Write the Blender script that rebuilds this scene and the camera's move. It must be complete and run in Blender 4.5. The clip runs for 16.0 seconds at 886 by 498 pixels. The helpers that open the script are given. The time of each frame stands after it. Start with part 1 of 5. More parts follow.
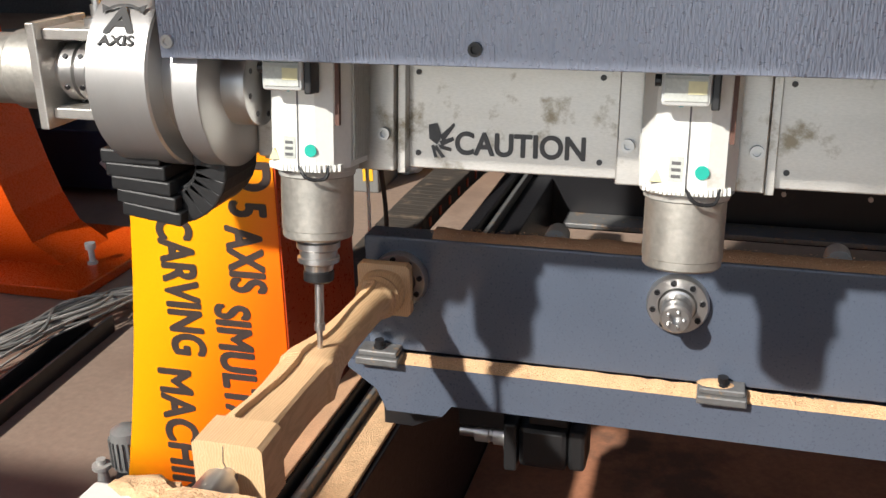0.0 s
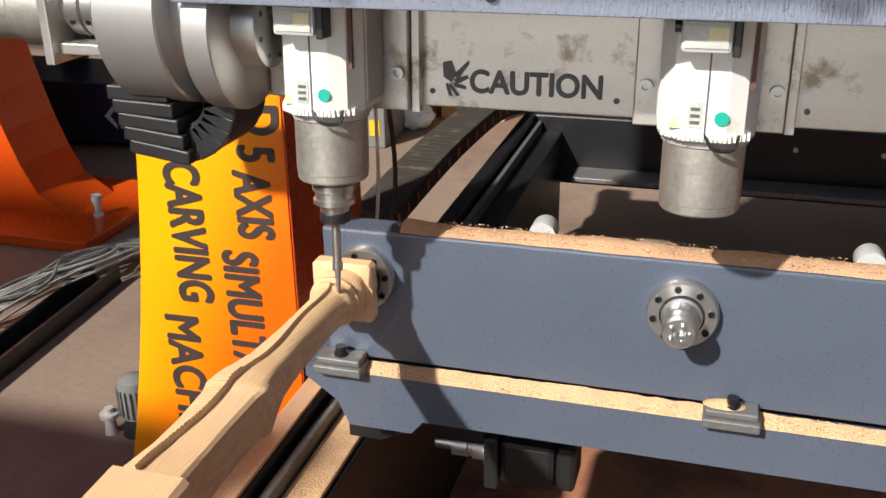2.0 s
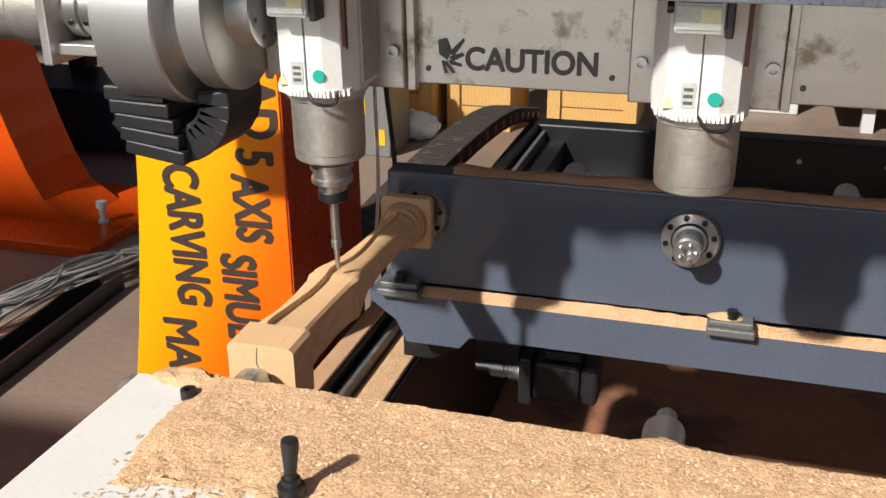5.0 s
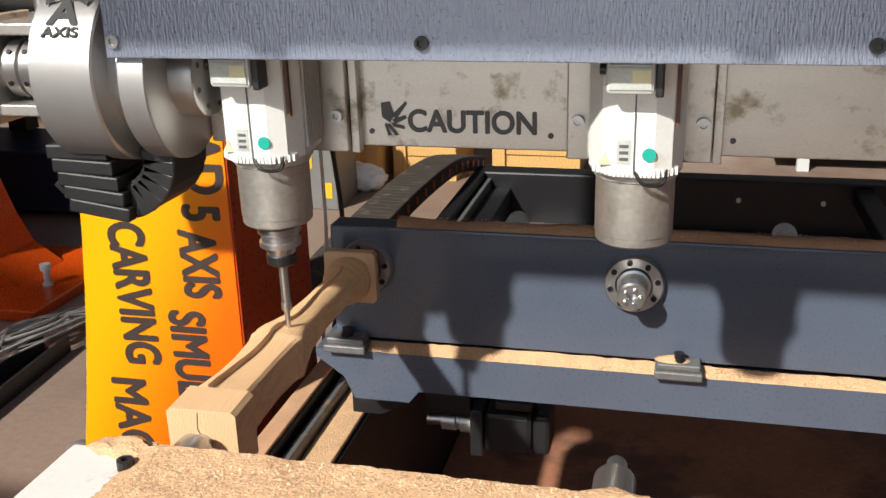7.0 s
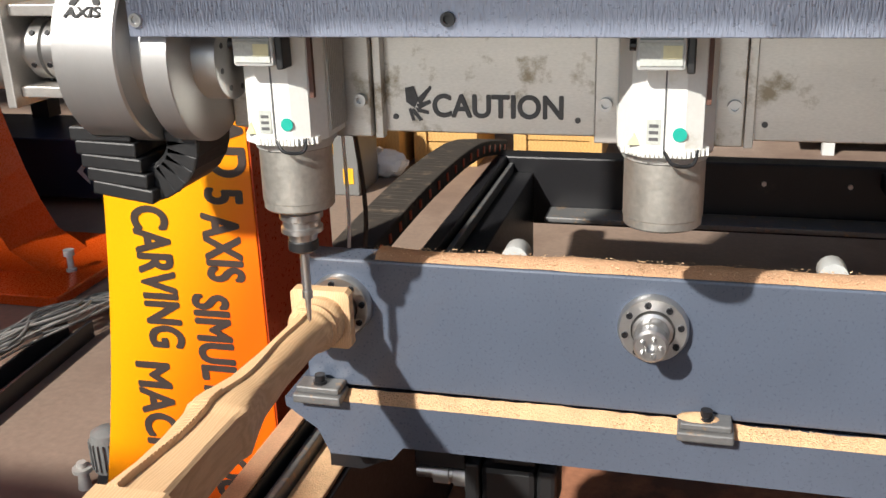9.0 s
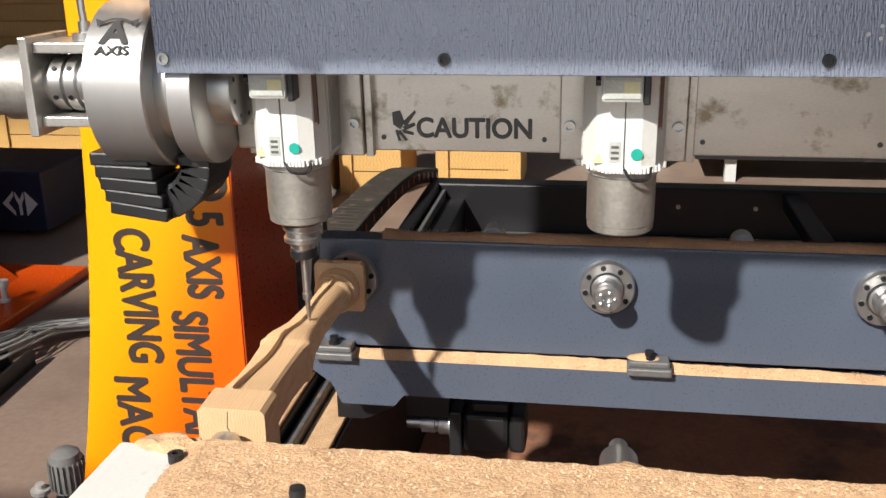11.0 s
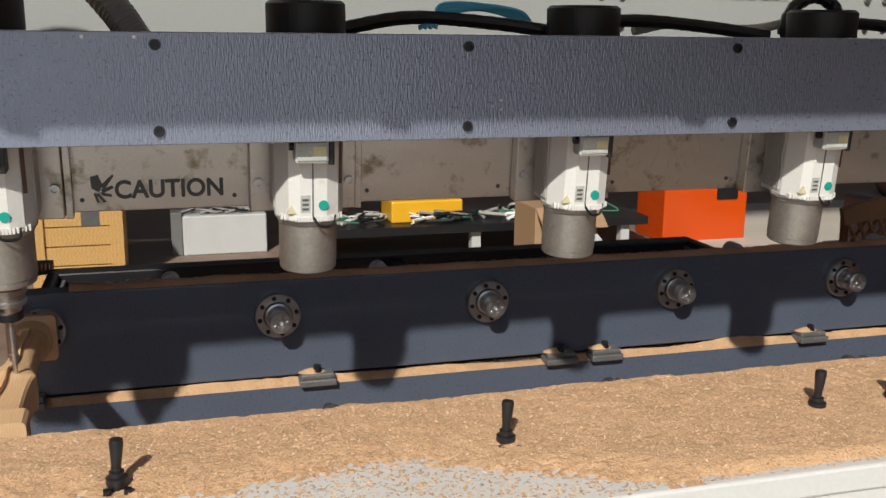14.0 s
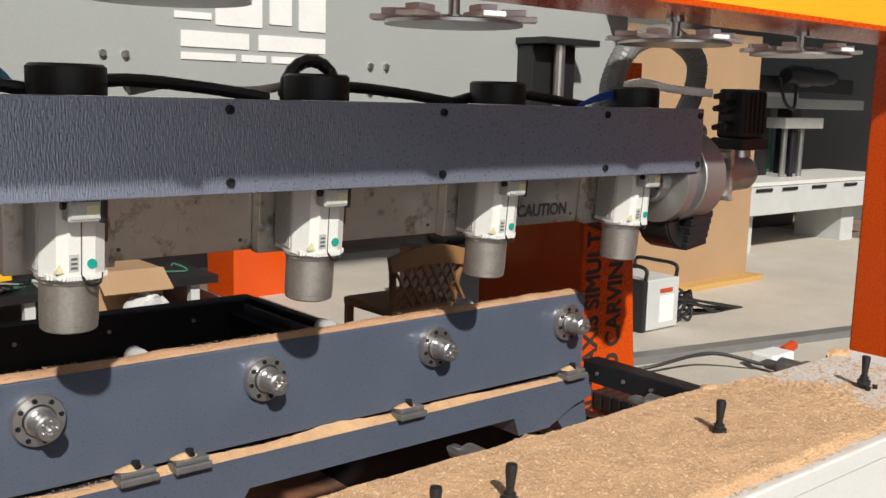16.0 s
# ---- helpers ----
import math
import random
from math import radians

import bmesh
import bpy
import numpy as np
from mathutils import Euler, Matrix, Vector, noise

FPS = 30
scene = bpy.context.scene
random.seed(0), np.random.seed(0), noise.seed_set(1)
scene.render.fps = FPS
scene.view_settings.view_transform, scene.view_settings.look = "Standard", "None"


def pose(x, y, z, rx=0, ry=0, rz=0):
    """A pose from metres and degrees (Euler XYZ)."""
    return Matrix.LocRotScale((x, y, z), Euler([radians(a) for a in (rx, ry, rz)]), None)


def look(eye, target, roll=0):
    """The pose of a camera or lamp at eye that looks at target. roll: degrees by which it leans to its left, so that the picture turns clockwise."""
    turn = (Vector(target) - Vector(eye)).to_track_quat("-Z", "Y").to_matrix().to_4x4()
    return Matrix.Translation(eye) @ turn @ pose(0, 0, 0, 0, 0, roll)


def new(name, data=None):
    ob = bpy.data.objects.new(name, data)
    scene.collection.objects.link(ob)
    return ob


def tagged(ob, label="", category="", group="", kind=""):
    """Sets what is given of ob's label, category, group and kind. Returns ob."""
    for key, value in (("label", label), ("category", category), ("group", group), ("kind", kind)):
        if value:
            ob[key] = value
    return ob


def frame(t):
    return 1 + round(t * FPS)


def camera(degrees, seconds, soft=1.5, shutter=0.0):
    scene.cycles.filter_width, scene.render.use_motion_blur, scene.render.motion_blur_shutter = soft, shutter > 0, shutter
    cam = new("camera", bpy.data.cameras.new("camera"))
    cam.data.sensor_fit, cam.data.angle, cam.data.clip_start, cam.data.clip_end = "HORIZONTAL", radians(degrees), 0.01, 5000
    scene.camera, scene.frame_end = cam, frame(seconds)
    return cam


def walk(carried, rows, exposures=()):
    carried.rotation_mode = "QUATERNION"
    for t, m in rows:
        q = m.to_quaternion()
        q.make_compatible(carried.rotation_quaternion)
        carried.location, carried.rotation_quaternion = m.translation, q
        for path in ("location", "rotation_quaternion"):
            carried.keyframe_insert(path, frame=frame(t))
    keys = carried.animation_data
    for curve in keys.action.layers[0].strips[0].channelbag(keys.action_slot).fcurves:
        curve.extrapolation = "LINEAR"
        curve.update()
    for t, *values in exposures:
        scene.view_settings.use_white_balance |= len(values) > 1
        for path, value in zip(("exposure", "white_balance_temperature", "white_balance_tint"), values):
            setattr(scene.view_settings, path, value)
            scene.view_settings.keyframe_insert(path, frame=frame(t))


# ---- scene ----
TAU = 2 * math.pi
# seconds, x, y, z, yaw, pitch, roll of the hand-held camera
VIEW = [
    (0.0, 0.540, -1.565, 0.679, 15.76, -20.52, 1.04), (0.5, 0.547, -1.562, 0.673, 16.14, -20.90, 0.96),
    (1.0, 0.542, -1.556, 0.666, 16.43, -21.04, 0.06), (1.5, 0.531, -1.556, 0.657, 16.04, -21.68, 0.33),
    (2.0, 0.528, -1.559, 0.646, 16.20, -22.80, 0.73), (2.5, 0.523, -1.561, 0.635, 16.80, -24.08, 0.61),
    (3.0, 0.523, -1.559, 0.623, 17.55, -24.83, -0.25), (3.5, 0.533, -1.550, 0.629, 17.86, -25.19, -0.15),
    (4.7, 0.546, -1.559, 0.633, 16.92, -22.64, 0.38), (6.0, 0.561, -1.569, 0.638, 15.91, -19.88, 0.95),
    (6.5, 0.561, -1.575, 0.636, 13.91, -18.43, 1.03), (7.0, 0.558, -1.574, 0.633, 13.39, -19.15, 1.38),
    (7.5, 0.558, -1.578, 0.642, 13.99, -20.55, 2.28), (8.0, 0.571, -1.560, 0.644, 15.25, -20.15, 1.60),
    (8.5, 0.554, -1.558, 0.625, 14.65, -19.80, 1.54), (9.0, 0.547, -1.564, 0.621, 14.46, -19.89, 1.86),
    (10.2, 0.496, -1.685, 0.638, 11.26, -18.65, 1.34), (11.5, 0.434, -1.832, 0.659, 7.35, -17.13, 0.71),
    (12.0, 0.360, -1.905, 0.649, 3.91, -14.83, 0.25), (12.5, 0.287, -1.950, 0.642, -3.62, -13.24, -0.44),
    (13.0, 0.227, -1.991, 0.622, -6.88, -13.11, -0.07), (13.5, 0.231, -2.007, 0.632, -8.63, -13.33, -0.00),
    (14.0, 0.276, -2.015, 0.629, -15.83, -12.56, -0.58), (14.5, 0.334, -2.049, 0.606, -23.02, -11.30, -0.91),
    (15.0, 0.396, -2.066, 0.607, -31.19, -9.93, -1.06), (15.5, 0.406, -2.046, 0.629, -36.07, -9.28, -1.07),
    (16.0, 0.427, -2.050, 0.639, -39.83, -8.83, -1.49),
]
# seconds, shift of the work table along y, lift of the head carriage, tilt of the spindle bank in degrees
MOVES = [
    (0.0, 0.000, 0.000, -0.0), (0.5, -0.056, -0.010, -5.3),
    (1.0, 0.004, -0.048, 18.7), (1.5, -0.131, -0.021, 11.4),
    (2.0, -0.241, -0.016, 4.7), (2.5, -0.241, -0.014, 5.7),
    (3.0, -0.158, -0.020, 9.5), (3.5, -0.017, -0.044, 17.9),
    (4.0, 0.005, -0.015, 8.0), (4.4, -0.070, 0.000, -7.0),
    (4.9, 0.060, 0.005, 6.5), (5.4, 0.170, 0.010, 10.5),
    (6.0, 0.252, -0.018, 12.4), (6.5, 0.197, -0.028, 14.0),
    (7.0, 0.061, -0.012, 8.5), (7.5, -0.057, 0.003, -7.5),
    (8.0, 0.020, -0.028, 12.4), (8.5, -0.070, -0.033, 17.0),
    (9.0, -0.205, -0.011, 6.3), (9.5, -0.240, 0.020, 3.5),
    (10.0, -0.160, 0.017, 6.5), (10.5, -0.020, -0.002, 15.0),
    (11.0, -0.010, -0.012, 9.0), (11.5, -0.044, 0.002, -7.3),
    (12.0, 0.072, -0.015, 8.8), (12.5, 0.208, -0.027, 14.1),
    (13.0, 0.254, -0.020, 12.9), (13.5, 0.242, -0.026, 12.9),
    (14.0, 0.115, -0.024, 12.9), (14.5, -0.052, -0.012, -1.5),
    (15.0, -0.060, -0.033, 1.6), (15.5, -0.036, -0.048, 20.2),
    (16.0, -0.169, -0.022, 11.5),
]
PIVOT_Y, PIVOT_Z, TILT_ZERO, HEAD_LIFT = -0.451, 0.448, -7.0, 0.0295
FLOOR = -0.95

cam = camera(48.94, 16.0, soft=1.5)
walk(cam, [(t, pose(x, y, z, 90 + p, r, w)) for t, x, y, z, w, p, r in VIEW], exposures=[(t, e + 0.12, 6300, 10) for t, e in ((0.0, 0.3), (3.7, 0.34), (6.0, -0.03), (7.0, 0.22), (9.2, 0.36), (11.5, 0.15), (12.0, 0.05), (13.0, -0.38), (14.0, -0.46), (15.0, -0.24), (16.0, -0.26))])

# ---------------------------------------------------------------- light
SUN_WAY = Vector((0.48, 1.0, -0.86)).normalized()
world = bpy.data.worlds.new("world")
scene.world = world
world.use_nodes = True
sky = world.node_tree.nodes.new("ShaderNodeTexSky")
sky.sky_type, sky.sun_disc = "NISHITA", False
sky.sun_elevation, sky.sun_rotation = math.asin(-SUN_WAY.z), math.atan2(-SUN_WAY.x, -SUN_WAY.y)
world.node_tree.links.new(sky.outputs[0], world.node_tree.nodes["Background"].inputs[0])
world.node_tree.nodes["Background"].inputs[1].default_value = 0.08
sun = new("sun", bpy.data.lights.new("sun", "SUN"))
sun.data.energy, sun.data.angle, sun.data.color = 5.0, radians(1.6), (1.0, 0.94, 0.84)
sun.matrix_world = look((0, 0, 0), SUN_WAY)
# added fill lamp that stands in for sky light from the open front
gate_fill = new("gate_fill", bpy.data.lights.new("gate_fill", "AREA"))
gate_fill.data.shape, gate_fill.data.size, gate_fill.data.size_y = "RECTANGLE", 7.0, 4.2
gate_fill.data.energy, gate_fill.data.color = 20, (0.84, 0.92, 1.0)
gate_fill.matrix_world = look((-1.4, -5.2, 1.9), (-1.2, 0, 0.8))


# ---------------------------------------------------------------- materials
def material(name, color, rough=0.5, metal=0.0, vary=0.12, scale=9.0, fine=120.0, bump=0.05, stretch=(1, 1, 1), spots=None, spot_scale=6.0, spot_edge=0.62, coat=0.0):
    m = bpy.data.materials.new(name)
    m.use_nodes = True
    n, l = m.node_tree.nodes, m.node_tree.links
    b = n["Principled BSDF"]
    co = n.new("ShaderNodeTexCoord")
    mp = n.new("ShaderNodeMapping")
    mp.inputs["Scale"].default_value = stretch
    l.new(co.outputs["Object"], mp.inputs[0])
    big, small = n.new("ShaderNodeTexNoise"), n.new("ShaderNodeTexNoise")
    big.inputs["Scale"].default_value, big.inputs["Detail"].default_value = scale, 5
    small.inputs["Scale"].default_value, small.inputs["Detail"].default_value = fine, 4
    l.new(mp.outputs[0], big.inputs["Vector"])
    l.new(mp.outputs[0], small.inputs["Vector"])
    add = n.new("ShaderNodeMath")
    add.operation = "ADD"
    l.new(big.outputs[0], add.inputs[0])
    l.new(small.outputs[0], add.inputs[1])
    ramp = n.new("ShaderNodeMapRange")
    ramp.inputs["From Min"].default_value, ramp.inputs["From Max"].default_value = 0.6, 1.4
    ramp.inputs["To Min"].default_value, ramp.inputs["To Max"].default_value = 1 - vary, 1 + vary
    l.new(add.outputs[0], ramp.inputs[0])
    mul = n.new("ShaderNodeVectorMath")
    mul.operation = "SCALE"
    mul.inputs[0].default_value = color
    l.new(ramp.outputs[0], mul.inputs["Scale"])
    out = mul.outputs[0]
    if spots:
        sp = n.new("ShaderNodeTexNoise")
        sp.inputs["Scale"].default_value, sp.inputs["Detail"].default_value, sp.inputs["Roughness"].default_value = spot_scale, 8, 0.65
        l.new(co.outputs["Object"], sp.inputs["Vector"])
        edge = n.new("ShaderNodeMapRange")
        edge.inputs["From Min"].default_value, edge.inputs["From Max"].default_value = spot_edge - 0.05, spot_edge + 0.06
        l.new(sp.outputs[0], edge.inputs[0])
        mix = n.new("ShaderNodeMix")
        mix.data_type = "RGBA"
        l.new(edge.outputs[0], mix.inputs["Factor"])
        l.new(out, mix.inputs["A"])
        mix.inputs["B"].default_value = (*spots, 1)
        out = mix.outputs["Result"]
    l.new(out, b.inputs["Base Color"])
    b.inputs["Metallic"].default_value = metal
    rr = n.new("ShaderNodeMapRange")
    rr.inputs["To Min"].default_value, rr.inputs["To Max"].default_value = max(rough - 0.1, 0.03), min(rough + 0.1, 1)
    l.new(small.outputs[0], rr.inputs[0])
    l.new(rr.outputs[0], b.inputs["Roughness"])
    b.inputs["Coat Weight"].default_value = coat
    if bump:
        bp = n.new("ShaderNodeBump")
        bp.inputs["Strength"].default_value, bp.inputs["Distance"].default_value = bump, 0.004
        l.new(small.outputs[0], bp.inputs["Height"])
        l.new(bp.outputs[0], b.inputs["Normal"])
    return m


def wood_material(name, light, dark, axis_scale=(1, 1, 1)):
    m = material(name, light, 0.55, vary=0.08, fine=200, bump=0.15, stretch=axis_scale)
    n, l = m.node_tree.nodes, m.node_tree.links
    b = n["Principled BSDF"]
    co = n.new("ShaderNodeTexCoord")
    mp = n.new("ShaderNodeMapping")
    mp.inputs["Scale"].default_value = axis_scale
    w = n.new("ShaderNodeTexWave")
    w.inputs["Scale"].default_value, w.inputs["Distortion"].default_value, w.inputs["Detail"].default_value = 14, 9, 3
    l.new(co.outputs["Object"], mp.inputs[0])
    l.new(mp.outputs[0], w.inputs[0])
    src = b.inputs["Base Color"].links[0].from_socket
    mix = n.new("ShaderNodeMix")
    mix.data_type = "RGBA"
    fac = n.new("ShaderNodeMath")
    fac.operation = "MULTIPLY"
    fac.inputs[1].default_value = 0.4
    l.new(w.outputs["Fac"], fac.inputs[0])
    l.new(fac.outputs[0], mix.inputs["Factor"])
    l.new(src, mix.inputs["A"])
    mix.inputs["B"].default_value = (*dark, 1)
    l.new(mix.outputs["Result"], b.inputs["Base Color"])
    return m


def embossed_material(name, color):
    """Painted sheet with short upright embossed strokes that catch the light."""
    m = material(name, color, 0.3, 0.5, 0.1, 3, 160, 0.0)
    n, l = m.node_tree.nodes, m.node_tree.links
    b = n["Principled BSDF"]
    co = n.new("ShaderNodeTexCoord")
    mp = n.new("ShaderNodeMapping")
    mp.inputs["Scale"].default_value = (400, 40, 78)
    l.new(co.outputs["Object"], mp.inputs[0])
    strokes = n.new("ShaderNodeTexNoise")
    strokes.inputs["Scale"].default_value, strokes.inputs["Detail"].default_value, strokes.inputs["Roughness"].default_value = 1.0, 2, 0.45
    l.new(mp.outputs[0], strokes.inputs["Vector"])
    bp = n.new("ShaderNodeBump")
    bp.inputs["Strength"].default_value, bp.inputs["Distance"].default_value = 0.34, 0.0032
    l.new(strokes.outputs[0], bp.inputs["Height"])
    l.new(bp.outputs[0], b.inputs["Normal"])
    return m


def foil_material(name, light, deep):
    """Vinyl foil with sunlit yellow painted in at the outer upper edge, orange at the inner lower one."""
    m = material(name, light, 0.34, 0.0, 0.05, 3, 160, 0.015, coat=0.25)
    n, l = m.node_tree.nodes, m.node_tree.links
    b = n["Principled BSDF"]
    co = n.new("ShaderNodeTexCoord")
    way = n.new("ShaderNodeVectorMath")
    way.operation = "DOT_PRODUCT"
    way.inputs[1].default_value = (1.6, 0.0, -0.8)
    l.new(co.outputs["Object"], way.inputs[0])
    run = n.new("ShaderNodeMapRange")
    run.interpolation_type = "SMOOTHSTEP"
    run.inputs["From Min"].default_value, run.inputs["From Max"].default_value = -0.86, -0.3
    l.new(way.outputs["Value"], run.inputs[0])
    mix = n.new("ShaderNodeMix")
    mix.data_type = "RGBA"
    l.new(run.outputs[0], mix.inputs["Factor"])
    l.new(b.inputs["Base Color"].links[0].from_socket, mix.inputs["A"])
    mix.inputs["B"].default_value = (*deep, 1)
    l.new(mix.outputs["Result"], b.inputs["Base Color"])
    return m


M = {}
M["cover"] = embossed_material("embossed slate grey cover paint", (0.27, 0.3, 0.385))
M["clamp"] = material("dusty grey steel", (0.2, 0.2, 0.2), 0.5, 0.5, 0.2, 14, 140, 0.08, spots=(0.4, 0.28, 0.18), spot_scale=30, spot_edge=0.62)
M["steel"] = material("turned steel", (0.56, 0.55, 0.54), 0.33, 0.92, 0.05, 8, 140, 0.015, (6, 1, 1))
M["axis"] = material("dull turned steel", (0.5, 0.49, 0.48), 0.42, 0.8, 0.05, 8, 140, 0.015, (6, 1, 1))
M["plate"] = material("aluminium plate", (0.6, 0.575, 0.54), 0.36, 0.75, 0.12, 7, 160, 0.06, (1, 1, 3), spots=(0.27, 0.23, 0.17), spot_scale=16, spot_edge=0.6)
M["nose"] = material("dusty steel nose", (0.45, 0.43, 0.39), 0.5, 0.8, 0.2, 14, 130, 0.1, spots=(0.6, 0.56, 0.48), spot_scale=18, spot_edge=0.68)
M["white"] = material("white spindle housing", (0.78, 0.78, 0.74), 0.42, 0.0, 0.05, 12, 160, 0.03, spots=(0.6, 0.56, 0.46), spot_scale=14, spot_edge=0.72)
M["fin"] = material("grey cast fins", (0.5, 0.49, 0.46), 0.5, 0.3, 0.1, 10, 150, 0.05)
M["blue"] = material("slate blue machine paint", (0.088, 0.107, 0.147), 0.3, 0.0, 0.1, 6, 220, 0.03, spots=(0.22, 0.2, 0.18), spot_scale=22, spot_edge=0.78, coat=0.2)
M["dark"] = material("near black paint", (0.012, 0.012, 0.014), 0.4, 0.0, 0.2, 8, 100, 0.05, spots=(0.04, 0.03, 0.025), spot_scale=6, spot_edge=0.66)
M["black"] = material("black plastic", (0.016, 0.016, 0.017), 0.42, 0.0, 0.2, 14, 150, 0.05)
M["chain"] = material("dusty black chain plastic", (0.045, 0.037, 0.03), 0.7, 0.0, 0.25, 10, 150, 0.08, spots=(0.12, 0.09, 0.065), spot_scale=20, spot_edge=0.6)
M["rubber"] = material("black bellows rubber", (0.012, 0.012, 0.013), 0.55, 0.0, 0.2, 14, 150, 0.05)
M["orange"] = material("glossy orange paint", (0.64, 0.075, 0.004), 0.28, 0.0, 0.06, 4, 140, 0.02, coat=0.15)
M["foil"] = foil_material("orange vinyl foil with sunlit yellow painted in", (0.95, 0.4, 0.0), (0.9, 0.12, 0.0))
M["red"] = material("dark orange red side paint", (0.5, 0.06, 0.012), 0.3, 0.0, 0.1, 4, 140, 0.02, coat=0.2)
M["yellow"] = material("yellow paint", (0.85, 0.45, 0.02), 0.35, 0.0, 0.06, 5, 120, 0.03)
M["ink"] = material("dark grey lettering", (0.1, 0.1, 0.103), 0.5, 0.0, 0.15, 20, 150, 0.0)
M["ink2"] = material("brown black lettering", (0.05, 0.035, 0.03), 0.45, 0.0, 0.15, 20, 150, 0.0)
M["teal"] = material("teal round sticker", (0.01, 0.36, 0.28), 0.4, 0.0, 0.1, 20, 150, 0.0)
M["cyan"] = material("cyan round sticker", (0.01, 0.4, 0.48), 0.4, 0.0, 0.1, 20, 150, 0.0)
M["warn"] = material("yellow warning label", (0.72, 0.67, 0.4), 0.4, 0.0, 0.1, 20, 150, 0.0)
M["label"] = material("printed grey label", (0.5, 0.52, 0.48), 0.4, 0.0, 0.2, 60, 260, 0.0)
M["glass"] = material("smoked glossy plastic", (0.1, 0.14, 0.15), 0.1, 0.0, 0.3, 60, 200, 0.0)
M["rust"] = material("rust brown slot paint", (0.11, 0.05, 0.035), 0.6, 0.0, 0.2, 20, 150, 0.02)
M["carpet"] = material("red brown dust covered floor", (0.33, 0.14, 0.075), 0.9, 0.0, 0.3, 4, 60, 0.3, spots=(0.16, 0.08, 0.05), spot_scale=3, spot_edge=0.56)
M["paper"] = material("white print", (0.82, 0.82, 0.8), 0.5, 0.0, 0.06, 20, 150, 0.0)
M["bridge"] = material("pale grey gantry paint", (0.36, 0.38, 0.37), 0.45, 0.0, 0.06, 3, 160, 0.03)
M["floor"] = material("dusty concrete floor", (0.25, 0.18, 0.138), 0.7, 0.0, 0.22, 1.2, 40, 0.15, spots=(0.19, 0.13, 0.1), spot_scale=0.9, spot_edge=0.55)
M["wall"] = material("painted hall wall", (0.24, 0.24, 0.23), 0.8, 0.0, 0.15, 1.0, 40, 0.1)
M["darkwall"] = material("dark mottled back wall", (0.13, 0.12, 0.11), 0.85, 0.0, 0.35, 1.2, 30, 0.1)
M["roof"] = material("corrugated roof sheet", (0.3, 0.31, 0.32), 0.6, 0.2, 0.1, 1.0, 40, 0.05)
M["table"] = material("white worktop laminate", (0.72, 0.71, 0.67), 0.4, 0.0, 0.06, 5, 150, 0.03, spots=(0.5, 0.4, 0.3), spot_scale=16, spot_edge=0.7)
M["dust"] = material("orange tan sawdust", (0.63, 0.4, 0.22), 0.95, 0.0, 0.25, 24, 300, 0.6)
M["dust2"] = material("packed red brown sawdust", (0.56, 0.33, 0.19), 0.95, 0.0, 0.25, 12, 330, 0.6)
M["chip"] = material("pale wood chips", (0.6, 0.38, 0.2), 0.85, 0.0, 0.35, 40, 200, 0.0)
n, l = M["chip"].node_tree.nodes, M["chip"].node_tree.links
geo, tone = n.new("ShaderNodeNewGeometry"), n.new("ShaderNodeValToRGB")
tone.color_ramp.elements[0].color, tone.color_ramp.elements[1].color = (0.47, 0.27, 0.14, 1), (0.88, 0.64, 0.41, 1)
l.new(geo.outputs["Random Per Island"], tone.inputs[0])
l.new(tone.outputs[0], n["Principled BSDF"].inputs["Base Color"])
M["wood"] = wood_material("pale beech", (0.74, 0.5, 0.28), (0.5, 0.28, 0.13), (6, 0.8, 6))
M["crate"] = wood_material("yellow pine crate", (0.62, 0.38, 0.13), (0.36, 0.19, 0.06), (1, 6, 6))
M["chair"] = wood_material("brown carved chair wood", (0.33, 0.17, 0.07), (0.16, 0.07, 0.03), (3, 3, 1))
M["card"] = material("brown fibreboard sheet", (0.42, 0.27, 0.15), 0.7, 0.0, 0.1, 2, 90, 0.04)
M["hose"] = material("grey ribbed hose plastic", (0.17, 0.17, 0.165), 0.4, 0.0, 0.1, 10, 150, 0.03)
M["bluehose"] = material("light blue air tube", (0.12, 0.5, 0.75), 0.35, 0.0, 0.05, 10, 150, 0.0)
M["darktube"] = material("deep blue air tube", (0.02, 0.1, 0.5), 0.35, 0.0, 0.05, 10, 150, 0.0)
M["darkblue"] = material("deep navy machine paint", (0.02, 0.026, 0.055), 0.4, 0.0, 0.15, 3, 120, 0.03)
M["grey"] = material("light grey machine paint", (0.55, 0.56, 0.55), 0.45, 0.0, 0.08, 6, 150, 0.03)
M["cable"] = material("grey cable jackets", (0.4, 0.38, 0.35), 0.5, 0.0, 0.2, 10, 150, 0.0)
M["green"] = material("green machine paint", (0.05, 0.2, 0.12), 0.5, 0.0, 0.15, 5, 120, 0.03)
M["yard"] = material("worn grey yard concrete", (0.5, 0.49, 0.46), 0.85, 0.0, 0.2, 0.5, 30, 0.1)
M["concrete"] = material("pale concrete kerb and painted sunlit floor", (0.53, 0.48, 0.41), 0.85, 0.0, 0.15, 2, 60, 0.15)


# ---------------------------------------------------------------- mesh helpers
def part(name, bm, mat, parent=None, label="", smooth=False):
    me = bpy.data.meshes.new(name)
    bm.to_mesh(me)
    bm.free()
    me.materials.append(M[mat])
    if smooth:
        for p in me.polygons:
            p.use_smooth = True
        me.set_sharp_from_angle(angle=radians(38))
    ob = new(name, me)
    if parent:
        ob.parent = parent
    if label:
        ob["label"] = label
    return ob


def thing(name, label, category, group="", kind=""):
    return tagged(new(name), label, category, group, kind)


